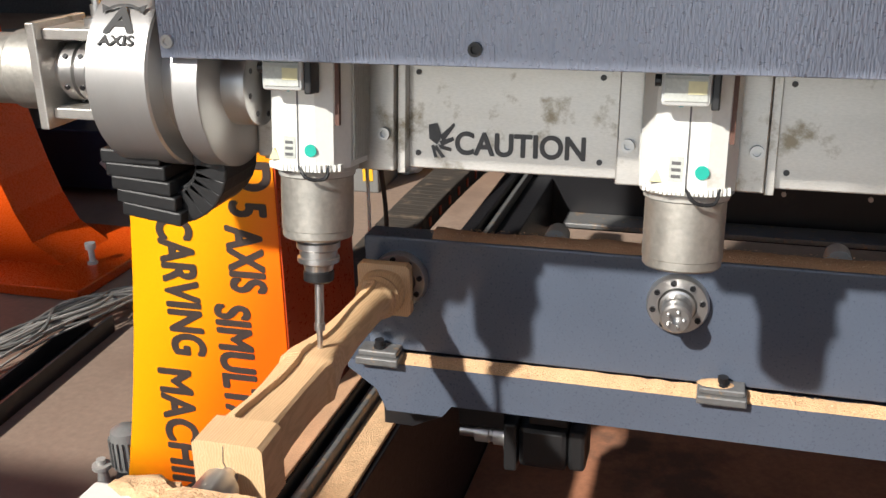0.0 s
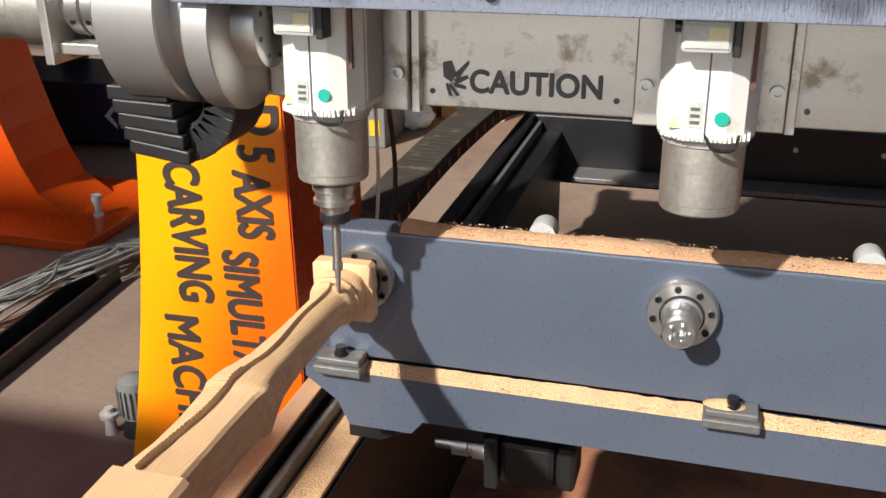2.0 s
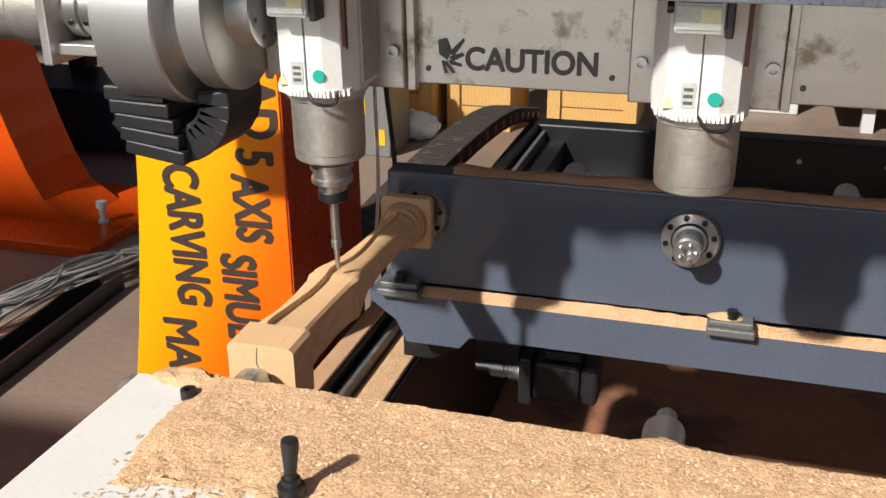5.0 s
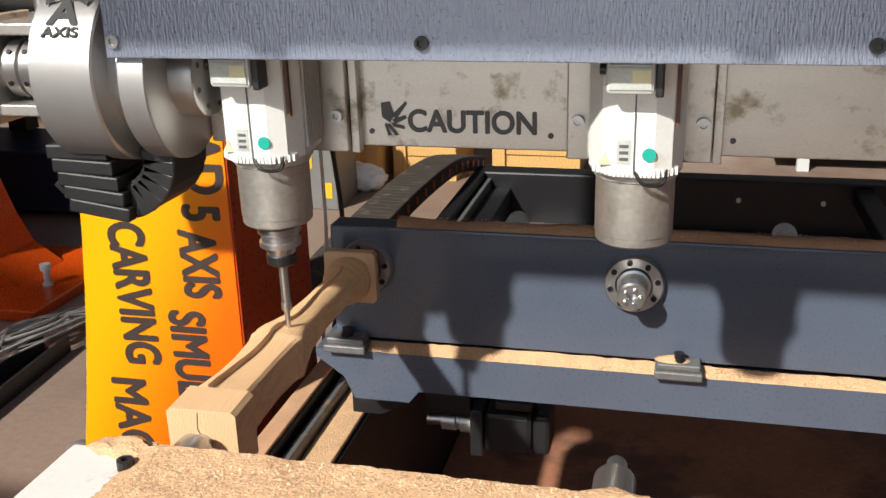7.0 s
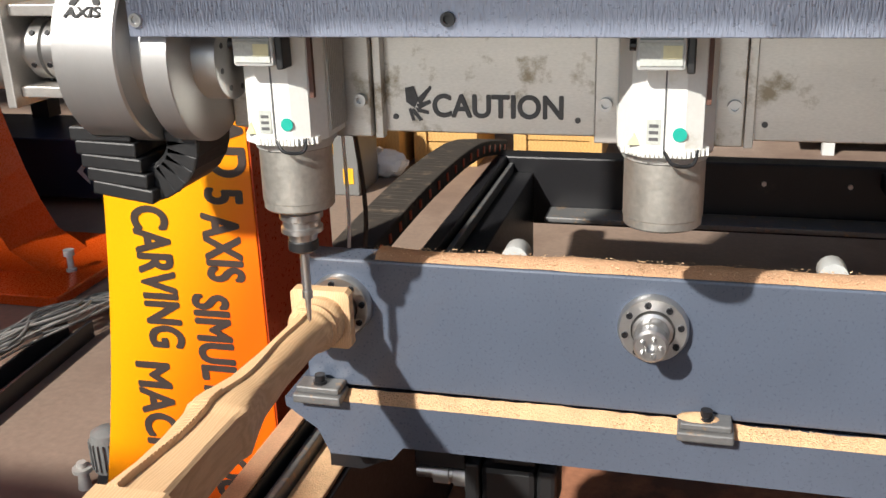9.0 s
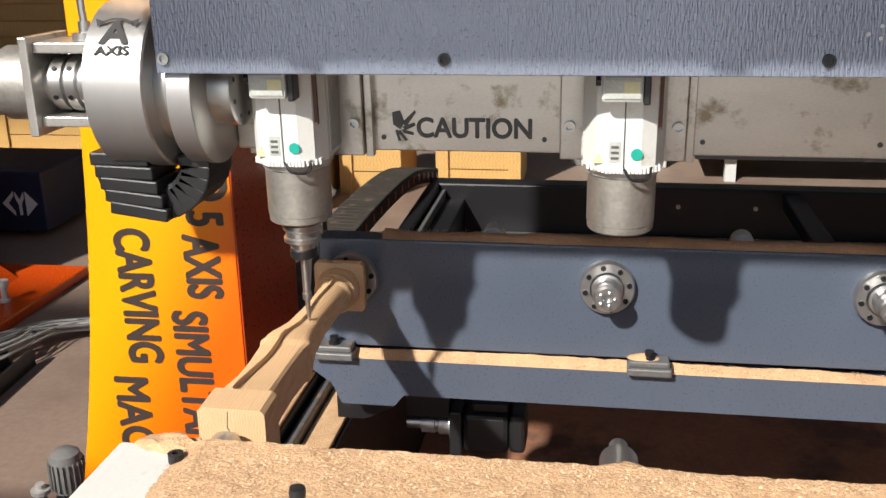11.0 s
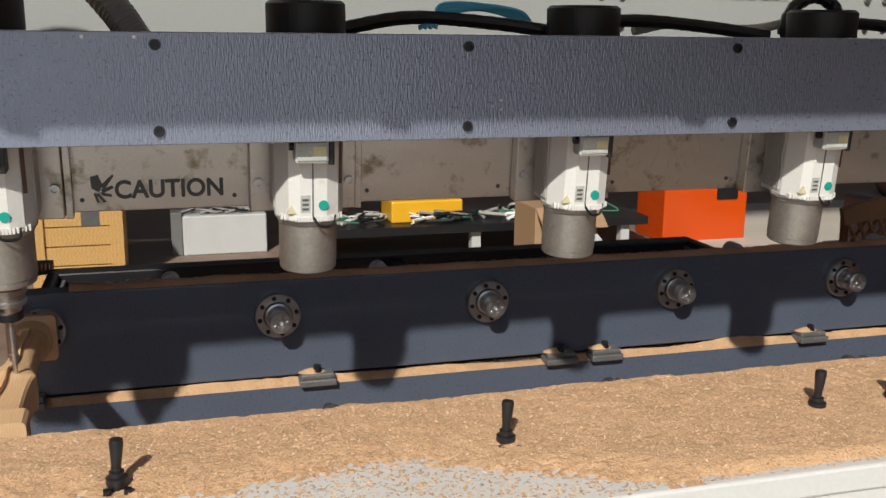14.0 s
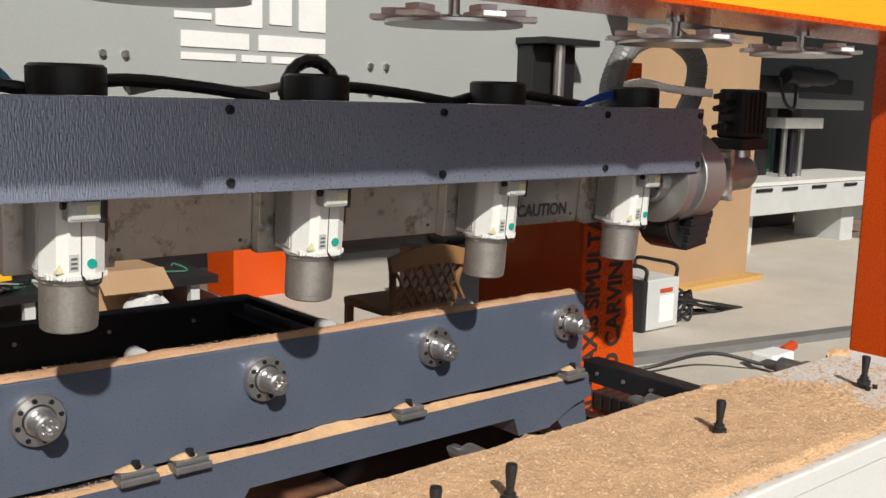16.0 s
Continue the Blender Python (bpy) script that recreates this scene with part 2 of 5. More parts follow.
def box(bm, x0, x1, y0, y1, z0, z1, bevel=0.0, turn=None):
    vs = [bm.verts.new((x, y, z)) for z in (z0, z1) for y in (y0, y1) for x in (x0, x1)]
    fs = [bm.faces.new([vs[i] for i in q]) for q in ((0, 2, 3, 1), (4, 5, 7, 6), (0, 1, 5, 4), (2, 6, 7, 3), (0, 4, 6, 2), (1, 3, 7, 5))]
    if bevel:
        made = bmesh.ops.bevel(bm, geom=list({e for f in fs for e in f.edges}), offset=bevel, segments=2, affect="EDGES", profile=0.5)
        vs = list({v for f in made["faces"] for v in f.verts} | {v for v in vs if v.is_valid})
    if turn is not None:
        bmesh.ops.transform(bm, matrix=turn, verts=[v for v in vs if v.is_valid])
    return bm


def boxes(*items, bevel=0.0):
    bm = bmesh.new()
    for it in items:
        box(bm, *it, bevel=bevel)
    return bm


def lathe(bm, axis_from, axis_to, profile, seg=28, cap=True):
    """profile: (share of the way, radius)"""
    a, b = Vector(axis_from), Vector(axis_to)
    w = (b - a).normalized()
    u = w.orthogonal().normalized()
    v = w.cross(u)
    rings = []
    for s, r in profile:
        c = a + (b - a) * s
        rings.append([bm.verts.new(c + (u * math.cos(k * TAU / seg) + v * math.sin(k * TAU / seg)) * r) for k in range(seg)])
    for p, q in zip(rings, rings[1:]):
        for k in range(seg):
            bm.faces.new((p[k], p[(k + 1) % seg], q[(k + 1) % seg], q[k]))
    if cap:
        bm.faces.new(list(reversed(rings[0])))
        bm.faces.new(rings[-1])
    return bm


def rod(bm, a, b, r, seg=16, r2=None):
    return lathe(bm, a, b, [(0, r), (1, r if r2 is None else r2)], seg)


def sweep(bm, points, r, seg=10, ribs=0.0):
    pts = [Vector(p) for p in points]
    rings = []
    u = None
    for i, p in enumerate(pts):
        w = (pts[min(i + 1, len(pts) - 1)] - pts[max(i - 1, 0)]).normalized()
        u = w.orthogonal().normalized() if u is None else (u - w * u.dot(w)).normalized()
        v = w.cross(u)
        rad = r * (1 + (ribs if i % 2 else 0))
        rings.append([bm.verts.new(p + (u * math.cos(k * TAU / seg) + v * math.sin(k * TAU / seg)) * rad) for k in range(seg)])
    for p, q in zip(rings, rings[1:]):
        for k in range(seg):
            bm.faces.new((p[k], p[(k + 1) % seg], q[(k + 1) % seg], q[k]))
    bm.faces.new(list(reversed(rings[0])))
    bm.faces.new(rings[-1])
    return bm


def spline(points, n):
    """A smooth line of n points through the given ones."""
    p = [Vector(q) for q in points]
    p = [p[0] * 2 - p[1]] + p + [p[-1] * 2 - p[-2]]
    out = []
    for k in range(n):
        s = k / (n - 1) * (len(p) - 3)
        i = min(int(s), len(p) - 4)
        f = s - i
        a, b, c, d = p[i:i + 4]
        out.append(0.5 * ((2 * b) + (c - a) * f + (2 * a - 5 * b + 4 * c - d) * f * f + (3 * b - a - 3 * c + d) * f ** 3))
    return out


def prism(bm, outline, y0, y1):
    """outline in x, z"""
    a = [bm.verts.new((x, y0, z)) for x, z in outline]
    b = [bm.verts.new((x, y1, z)) for x, z in outline]
    bm.faces.new(a)
    bm.faces.new(list(reversed(b)))
    for k in range(len(a)):
        q = (k + 1) % len(a)
        bm.faces.new((a[q], a[k], b[k], b[q]))
    bmesh.ops.recalc_face_normals(bm, faces=bm.faces[:])
    return bm


def writing(name, text, height, m, mat, parent, squeeze=1.0, bold=0.0, centre=True, length=0.0):
    """Letters of that capital height, lying in their x, y plane, placed by m."""
    cu = bpy.data.curves.new(name, "FONT")
    cu.body, cu.size, cu.extrude = text, height / 0.7, 0.0005
    cu.align_x, cu.align_y = ("CENTER" if centre else "LEFT"), "CENTER"
    tmp = new(name, cu)
    me = bpy.data.meshes.new_from_object(tmp.evaluated_get(bpy.context.evaluated_depsgraph_get()))
    bpy.data.objects.remove(tmp)
    if length:
        xs = [v.co.x for v in me.vertices]
        squeeze = length / (max(xs) - min(xs))
    me.transform(Matrix.Diagonal((squeeze, 1, 1, 1)))
    if bold:
        # thicken the strokes: the same letters laid over one another, a hair apart
        bm = bmesh.new()
        for k in range(9):
            a = k * TAU / 8
            shift = Vector((math.cos(a), math.sin(a), 0)) * bold * (k < 8) + Vector((0, 0, 0.00003 * k))
            me.transform(Matrix.Translation(shift))
            bm.from_mesh(me)
            me.transform(Matrix.Translation(-shift))
        bm.to_mesh(me)
        bm.free()
    me.transform(m)
    me.materials.append(M[mat])
    ob = new(name, me)
    ob.parent = parent
    return ob


FACE_FRONT = pose(0, 0, 0, 90, 0, 0)  # letters that stand upright and face the camera's side


def disc(bm, x, y, z, r, thick=0.002, seg=18):
    return rod(bm, (x, y, z), (x, y - thick, z), r, seg)


# ---------------------------------------------------------------- the hall
def hall():
    tagged(part("floor", boxes((-12, 14, -2.6, 11, FLOOR - 0.2, FLOOR)), "floor"), "dusty reddish concrete workshop floor with worn patches", "floor", kind="structure")
    tagged(part("ground", boxes((-300, 300, -300, 300, FLOOR - 0.5, FLOOR - 0.006)), "yard"), "pale concrete yard outside the hall", "ground", kind="structure")
    tagged(part("wall_north", boxes((-12, 14, 10.6, 11, FLOOR, 5.5)), "darkwall"), "dark mottled hall wall behind the machines", "wall", kind="structure")
    tagged(part("wall_west", boxes((-12.3, -12, -5.3, 11, FLOOR, 5.5)), "wall"), "grey painted hall wall", "wall", kind="structure")
    tagged(part("wall_east", boxes((14, 14.3, -5.3, 11, FLOOR, 5.5)), "wall"), "grey painted hall wall", "wall", kind="structure")
    # unseen walls; the right one gives the cover something dark to reflect
    tagged(part("unseen_wall_south", boxes((2.2, 14.3, -5.6, -5.3, FLOOR, 3.2)), "wall"), "unseen grey wall added beside the gate opening", "wall", kind="structure")
    tagged(part("unseen_wall_south", boxes((-12.3, -5.2, -5.6, -5.3, FLOOR, 5.5)), "wall"), "unseen grey wall added beside the gate opening", "wall", kind="structure")
    # unseen walls added to shade the left floor and the lower column foil
    tagged(part("unseen_wall_south", boxes((-12.3, -2.8, -2.75, -2.6, FLOOR, 1.75)), "wall"), "unseen grey wall added to shade the left floor", "wall", kind="structure")
    tagged(part("unseen_wall_south", boxes((-2.8, -1.3, -2.75, -2.6, FLOOR, 1.75)), "wall"), "unseen grey wall added to shade the lower column", "wall", kind="structure")
    tagged(part("dust_carpet", boxes((-0.06, 2.58, -1.08, 2.05, FLOOR + 0.002, FLOOR + 0.01)), "carpet"), "red brown sawdust covering the floor under the machine", "sawdust", kind="stuff")
    # thin slab of paler colour: the sun on the floor is painted in
    tagged(part("sun_patch_slab", boxes((4.15, 12, 0.4, 6.0, FLOOR + 0.004, FLOOR + 0.012)), "concrete"), "floor slab coloured pale for the sunlight on it", "floor", kind="structure")
    # unseen roof; front edge and rear gap are placed to let daylight in
    tagged(part("ceiling", boxes((-12.3, 14.3, -2.0, 3.6, 5.5, 5.65), (-12.3, 14.3, 5.6, 11, 5.5, 5.65)), "roof"), "unseen grey hall roof with a gap added for light", "ceiling", kind="structure")


# ---------------------------------------------------------------- the gantry that stands still
def flare(z):
    """How far the column's outer edge stands out at that height."""
    k = max(0.0, (0.3 - z) / 1.25)
    return 0.315 + 0.05 * k + 0.16 * k * k


def gantry():
    g = thing("gantry", "pale grey gantry bridge on orange flared columns with lettering", "gantry")
    part("bridge_beam", boxes((-0.255, 2.93, 0.03, 0.6, 0.5, 1.3), bevel=0.006), "bridge", g, "pale grey painted bridge beam")
    for x in (1.216, 1.266, 1.912, 1.963, 0.5, 0.55, 2.62):
        for z in (0.65, 0.715):
            part("bolt", rod(bmesh.new(), (x, 0.03, z), (x, 0.02, z), 0.008, 10), "steel", g)
    # white sign on the bridge, company name as plain bars
    for x0, x1, z0, z1 in ((1.395, 1.565, 0.738, 0.774), (1.59, 1.776, 0.738, 0.774), (1.395, 1.53, 0.71, 0.726), (1.545, 1.61, 0.71, 0.726), (1.625, 1.7, 0.71, 0.726), (1.715, 1.776, 0.71, 0.726), (1.38, 1.47, 0.8, 0.815), (1.48, 1.6, 0.79, 0.88), (1.62, 1.68, 0.8, 0.9), (1.70, 1.776, 0.79, 0.92)):
        part("sign_bar", boxes((x0, x1, 0.027, 0.0295, z0, z1)), "paper", g, "white painted bar")
    for k, (dx, r, mat) in enumerate(((0.0, 0.0045, "paper"), (0.025, 0.006, "chain"))):
        pts = [(-0.235 + dx, 0.5 + 0.02 * k, 0.5), (-0.245 + dx, 0.51, 0.2), (-0.24 + 1.3 * dx, 0.5 + 0.03 * k, -0.1), (-0.262 + dx, 0.49, -0.4), (-0.25 + 1.5 * dx, 0.52 + 0.02 * k, -0.7), (-0.3 + dx, 0.6 + 0.03 * k, FLOOR + 0.01)]
        part("hanging_cable", sweep(bmesh.new(), spline(pts, 40), r, 8), mat, g, "cable hanging behind the column")
    for side in (0, 1):
        top = 1.7 if side == 0 else 0.75
        zs = [FLOOR + 0.02 + (top - FLOOR) * k / 22 for k in range(23)]
        if side == 0:
            edge_in, out = -0.262, lambda z: -0.262 - flare(z)
            y0, y1 = 0.066, 0.44
        else:
            edge_in, out = 2.80, lambda z: 2.80 + 0.8 * flare(z)
            y0, y1 = 0.066, 0.56
        outline = [(edge_in, z) for z in zs] + [(out(z), z) for z in reversed(zs)]
        col = part("column", prism(bmesh.new(), outline, y0, y1), "red", g, "dark orange red painted column")
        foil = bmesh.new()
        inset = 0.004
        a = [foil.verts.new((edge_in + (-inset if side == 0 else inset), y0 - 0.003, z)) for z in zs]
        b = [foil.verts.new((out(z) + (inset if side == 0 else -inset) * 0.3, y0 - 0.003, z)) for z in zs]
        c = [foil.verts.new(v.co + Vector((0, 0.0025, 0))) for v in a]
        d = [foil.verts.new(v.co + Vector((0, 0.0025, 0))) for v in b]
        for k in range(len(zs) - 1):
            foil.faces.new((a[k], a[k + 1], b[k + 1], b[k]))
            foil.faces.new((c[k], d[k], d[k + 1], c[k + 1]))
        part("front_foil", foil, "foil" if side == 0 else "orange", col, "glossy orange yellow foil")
        part("foot_plate", boxes((min(edge_in, out(FLOOR)) - 0.05, max(edge_in, out(FLOOR)) + 0.05, -0.1, 0.6, FLOOR, FLOOR + 0.03), bevel=0.005), "orange", g)
        if side == 0:
            for text, x, z0, z1 in (("HEAD", -0.316, 0.353, 0.133), ("5", -0.33, 0.11, 0.077), ("AXIS", -0.344, 0.058, -0.086), ("SIMULTANEOUS", -0.384, -0.114, -0.63),
                                    ("WOOD", -0.468, 0.3, 0.1), ("CARVING", -0.497, 0.067, -0.243), ("MACHINE", -0.538, -0.277, -0.652)):
                m = Matrix.Translation((x, y0 - 0.0042, (z0 + z1) / 2)) @ pose(0, 0, 0, 90, 0, 0) @ pose(0, 0, 0, 0, 0, -89.5)
                writing("lettering", text, 0.076, m, "ink2", col, 1, 0.0034, True, z0 - z1 - 0.006)
        else:
            for text, x, z, size, sq in (("HEAD 5 AXIS SIMULTANEOUS", 2.862, 0.0, 0.07, 0.80), ("WOOD CARVING MACHINE", 2.975, 0.03, 0.07, 0.82)):
                m = Matrix.Translation((x, y0 - 0.0042, z)) @ pose(0, 0, 0, 90, 0, 0) @ pose(0, 0, 0, 0, 0, 90)
                writing("lettering", text, size, m, "ink2", col, sq, 0.003)


# ---------------------------------------------------------------- the machine's bed that stands still
def bed():
    b = thing("machine_bed", "dark steel machine bed with two guide rails", "machine bed")
    for x, s in ((-0.14, 1), (2.66, -1)):
        span = lambda a, b: (min(x + s * a, x + s * b), max(x + s * a, x + s * b))
        part("side_rail", boxes((*span(-0.075, -0.03), -1.25, 2.1, FLOOR, -0.345), bevel=0.004), "dark", b)
        part("rail_step", boxes((*span(-0.0295, 0.075), -1.25, 2.1, FLOOR, -0.41), bevel=0.004), "dark", b)
        part("rail_top", boxes((*span(-0.073, -0.032), -1.2, 0.45, -0.345, -0.337), bevel=0.003), "dust2", b, "rail top covered in sawdust")
        part("rail_top", boxes((*span(0.0, 0.066), -1.2, 0.45, -0.41, -0.398), bevel=0.004), "dust", b, "lower rail ledge covered in sawdust")
        part("guide_rail", boxes((*span(-0.022, -0.003), -1.2, 2.1, -0.41, -0.372), bevel=0.003), "clamp", b, "dusty ground steel guide rail")
    part("rear_beam", boxes((-0.215, 2.735, 2.1, 2.2, -0.62, -0.345), bevel=0.008), "dark", b)
    part("cross_beam", boxes((1.2, 1.27, 1.1, 2.1, -0.42, -0.36), bevel=0.005), "dark", b)
    part("front_beam", boxes((-0.065, 2.585, -1.2, -1.1, -0.62, -0.4), bevel=0.008), "dark", b)
    part("sill", boxes((0.0, 2.5, 1.96, 2.098, -0.565, -0.545), bevel=0.004), "clamp", b, "dusty grey inner ledge")
    for x in (0.5, 0.8, 1.1, 1.6, 2.0, 2.4):
        part("bolt", rod(bmesh.new(), (x, 2.1, -0.42), (x, 2.09, -0.42), 0.009, 10), "steel", b)
    # energy chain beside the rail
    c = thing("energy_chain", "black plastic cable drag chain lying beside the bed", "cable chain")
    path = spline([(-0.36, 0.5, -0.33), (-0.355, 0.9, -0.3), (-0.33, 1.4, -0.27), (-0.3, 1.9, -0.28), (-0.27, 2.3, -0.36)], 66)
    for k, (p, q) in enumerate(zip(path, path[1:])):
        bm = boxes((-0.065, 0.065, -0.019, 0.019, -0.03, 0.03), bevel=0.005)
        w = (q - p).normalized()
        bmesh.ops.transform(bm, matrix=Matrix.Translation(p) @ w.to_track_quat("Y", "Z").to_matrix().to_4x4(), verts=bm.verts[:])
        part("chain_link", bm, "chain", c)
        if k % 3 == 0:
            part("clip", boxes((0.065, 0.068, -0.008, 0.008, -0.014, 0.014)), "red", c, "red clip").matrix_basis = Matrix.Translation(p) @ w.to_track_quat("Y", "Z").to_matrix().to_4x4()
    r = thing("energy_chain", "black plastic cable drag chain lying beside the bed", "cable chain")
    for k in range(40):
        p = Vector((2.93, -0.9 + 0.04 * k, -0.36))
        bm = boxes((p.x - 0.05, p.x + 0.05, p.y, p.y + 0.036, p.z - 0.03, p.z + 0.03), bevel=0.006)
        part("chain_link", bm, "black", r)


# ---------------------------------------------------------------- the work table that slides
def work_table():
    w = thing("work_table", "slate blue sliding work table with chuck beam and sawdust covered top", "work table")
    beam = part("chuck_beam", boxes((-0.07, 2.58, 0.018, 0.075, -0.15, 0.078), bevel=0.004), "blue", w, "slate blue painted beam")
    crust = bmesh.new()
    n = 180
    cols = []
    for k in range(n + 1):
        x = 0.06 + 2.5 * k / n
        h = 0.004 + 0.006 * noise.noise((x * 9, 0, 0)) + 0.002 * random.random()
        lo = 0.021 + 0.004 * noise.noise((x * 14, 3, 0))
        cols.append([crust.verts.new(v) for v in ((x, lo, 0.079), (x, 0.035, 0.081 + h), (x, 0.06, 0.081 + h), (x, 0.074, 0.079))])
    for p, q in zip(cols, cols[1:]):
        for i in range(3):
            crust.faces.new((p[i], q[i], q[i + 1], p[i + 1]))
    part("sawdust_layer", crust, "dust2", w, "crust of red brown sawdust", True)["kind"] = "stuff"
    base = bmesh.new()
    prism(base, [(-0.105, -0.168), (2.6, -0.168), (2.6, -0.235), (2.53, -0.25), (2.42, -0.30), (2.3, -0.30), (2.28, -0.245), (1.45, -0.245), (1.42, -0.29), (1.3, -0.29), (1.28, -0.245), (0.1, -0.245), (0.08, -0.27), (-0.03, -0.27), (-0.05, -0.225), (-0.105, -0.185)], -0.008, 0.13)
    part("base_beam", base, "blue", w, "slate blue base beam with stepped ends")
    led = bmesh.new()
    cols = []
    for k in range(n + 1):
        x = 0.0 + 2.5 * k / n
        h = 0.012 + 0.010 * noise.noise((x * 5, 7, 0)) + 0.003 * random.random()
        h *= 0.4 + 0.6 * abs(math.sin(x * 2.4 + 0.6))
        cols.append([led.verts.new(v) for v in ((x, -0.0075, -0.1675), (x, 0.0, -0.166 + 0.3 * h), (x, 0.01, -0.166 + 0.7 * h), (x, 0.0178, -0.166 + h))])
    for p, q in zip(cols, cols[1:]):
        for i in range(3):
            led.faces.new((p[i], q[i], q[i + 1], p[i + 1]))
    part("ledge_sawdust", led, "dust", w, "drift of tan sawdust on the ledge", True)["kind"] = "stuff"
    for i in range(6):
        x = 0.5 * i
        fl = bmesh.new()
        lathe(fl, (x, 0.0178, 0), (x, 0, 0), [(0, 0.053), (0.7, 0.053), (1, 0.05), (1, 0.033), (0.3, 0.031)], 40)
        chuck = part("chuck", fl, "steel", w, "turned steel flange with eight screws", True)
        for k in range(8):
            a = k * TAU / 8 + 0.2
            part("screw", lathe(bmesh.new(), (x + 0.042 * math.cos(a), 0.001, 0.042 * math.sin(a)), (x + 0.042 * math.cos(a), -0.004, 0.042 * math.sin(a)), [(0, 0.0052), (1, 0.0052), (1, 0.003), (0.3, 0.003)], 8), "dark", chuck)
        sp = bmesh.new()
        lathe(sp, (x, 0.012, 0), (x, -0.058, 0), [(0, 0.03), (0.25, 0.03), (0.27, 0.0255), (0.6, 0.0255), (0.62, 0.0245), (0.65, 0.0255), (0.95, 0.0255), (1, 0.022), (1, 0.009), (0.8, 0.008)], 30)
        part("spigot", sp, "steel", chuck, "bright steel drive spigot", True)
        for k in range(5):
            a = k * TAU / 5
            part("drive_pin", rod(bmesh.new(), (x + 0.014 * math.cos(a), -0.056, 0.014 * math.sin(a)), (x + 0.014 * math.cos(a), -0.066, 0.014 * math.sin(a)), 0.0045, 8, 0.002), "steel", chuck)
        # tail centre at the front table
        tb = bmesh.new()
        lathe(tb, (x + 0.012, -0.825, 0.022), (x + 0.012, -0.62 if i else -0.66, 0.022), [(0, 0.03), (0.45, 0.03), (0.46, 0.024), (0.75, 0.024), (0.78, 0.012), (0.93, 0.012), (1, 0.004)], 24)
        part("tail_centre", tb, "steel", w, "steel tail centre", True)
        hb = bmesh.new()
        bmesh.ops.create_icosphere(hb, subdivisions=3, radius=1)
        for v in hb.verts:
            v.co = Vector((x + (0.02 if i else -0.012) + v.co.x * 0.045, -0.81 + v.co.y * 0.022, 0.08 + v.co.z * 0.016)) + 0.006 * noise.noise_vector(v.co * 3 + Vector((i, 0, 0)))
        part("dust_heap", hb, "dust", w, "heap of tan sawdust", True)["kind"] = "stuff"
    for x in (-0.04, 0.585, 1.187, 1.307, 1.905, 2.515):
        cl = boxes((x - 0.042, x + 0.042, -0.03, 0.0175, -0.166, -0.15), (x - 0.038, x + 0.038, -0.022, 0.0175, -0.15, -0.138), bevel=0.003)
        clamp = part("clamp", cl, "clamp", w, "grey steel clamp block")
        part("clamp_screw", lathe(bmesh.new(), (x, -0.004, -0.138), (x, -0.004, -0.122), [(0, 0.012), (0.3, 0.012), (0.3, 0.009), (1, 0.009)], 16), "dark", clamp)
        if x > 0.3:
            hp = bmesh.new()
            lathe(hp, (x - 0.012, -0.002, -0.138), (x - 0.012, -0.002, -0.129), [(0, 0.032), (0.5, 0.022), (1, 0.006)], 14)
            bmesh.ops.scale(hp, vec=(1, 0.5, 1), space=Matrix.Translation((0, 0.002, 0)), verts=hp.verts[:])
            part("clamp_dust", hp, "dust", clamp, "little heap of sawdust", True)["kind"] = "stuff"
    # front table
    top = part("front_table", boxes((-0.073, 2.573, -1.155, -0.809, 0.05, 0.086), bevel=0.004), "table", w, "white laminate front table")
    part("front_apron", boxes((-0.067, 2.567, -1.15, -1.115, -0.32, 0.0495)), "table", w, "white front panel")
    part("table_end", boxes((-0.067, -0.03, -1.1145, -0.83, -0.32, 0.0495)), "table", w, "white end panel")
    part("table_end", boxes((2.53, 2.567, -1.1145, -0.83, -0.32, 0.0495)), "table", w, "white end panel")
    ring = bmesh.new()
    lathe(ring, (0.42, -1.1502, -0.04), (0.42, -1.153, -0.04), [(0, 0.06), (1, 0.06), (1, 0.05), (0, 0.05)], 40, cap=False)
    part("ring_mark", ring, "ink", top, "dark printed ring")
    heap_layer(w)
    for x in (0.199, 0.695, 1.181, 1.314, 1.8, 2.295):
        y, z = -0.981, 0.086
        kn = part("clamp_lever", lathe(bmesh.new(), (x, y, z), (x, y, z + 0.03), [(0, 0.011), (0.2, 0.011), (0.25, 0.013), (0.55, 0.013), (0.6, 0.009), (0.8, 0.009), (0.82, 0.006), (1, 0.006)], 18), "black", w, "black clamping lever", True)
        part("grip", lathe(bmesh.new(), (x, y, z + 0.027), (x + 0.002, y, z + 0.066), [(0, 0.005), (0.2, 0.0062), (0.85, 0.0085), (0.97, 0.0078), (1, 0.003)], 16), "black", kn, "", True)
        for dx, dy in ((-0.011, -0.015), (0.013, -0.017)):
            part("screw", rod(bmesh.new(), (x + dx, y + dy, z), (x + dx, y + dy, z + 0.008), 0.005, 10), "dark", kn)
    part("screw", lathe(bmesh.new(), (0.013, -0.846, 0.086), (0.013, -0.846, 0.097), [(0, 0.009), (1, 0.009), (1, 0.004), (0.4, 0.004)], 12), "dark", w)
    # drive motor below the beam and its bracket
    mo = bmesh.new()
    lathe(mo, (0.07, 0.17, -0.4), (0.175, 0.17, -0.4), [(0, 0.014), (0.3, 0.014), (0.32, 0.022), (0.6, 0.022), (0.62, 0.019), (0.68, 0.019), (0.7, 0.024), (0.93, 0.024), (0.94, 0.036), (1, 0.036)], 22)
    part("gearbox", mo, "steel", w, "steel coupling", True)
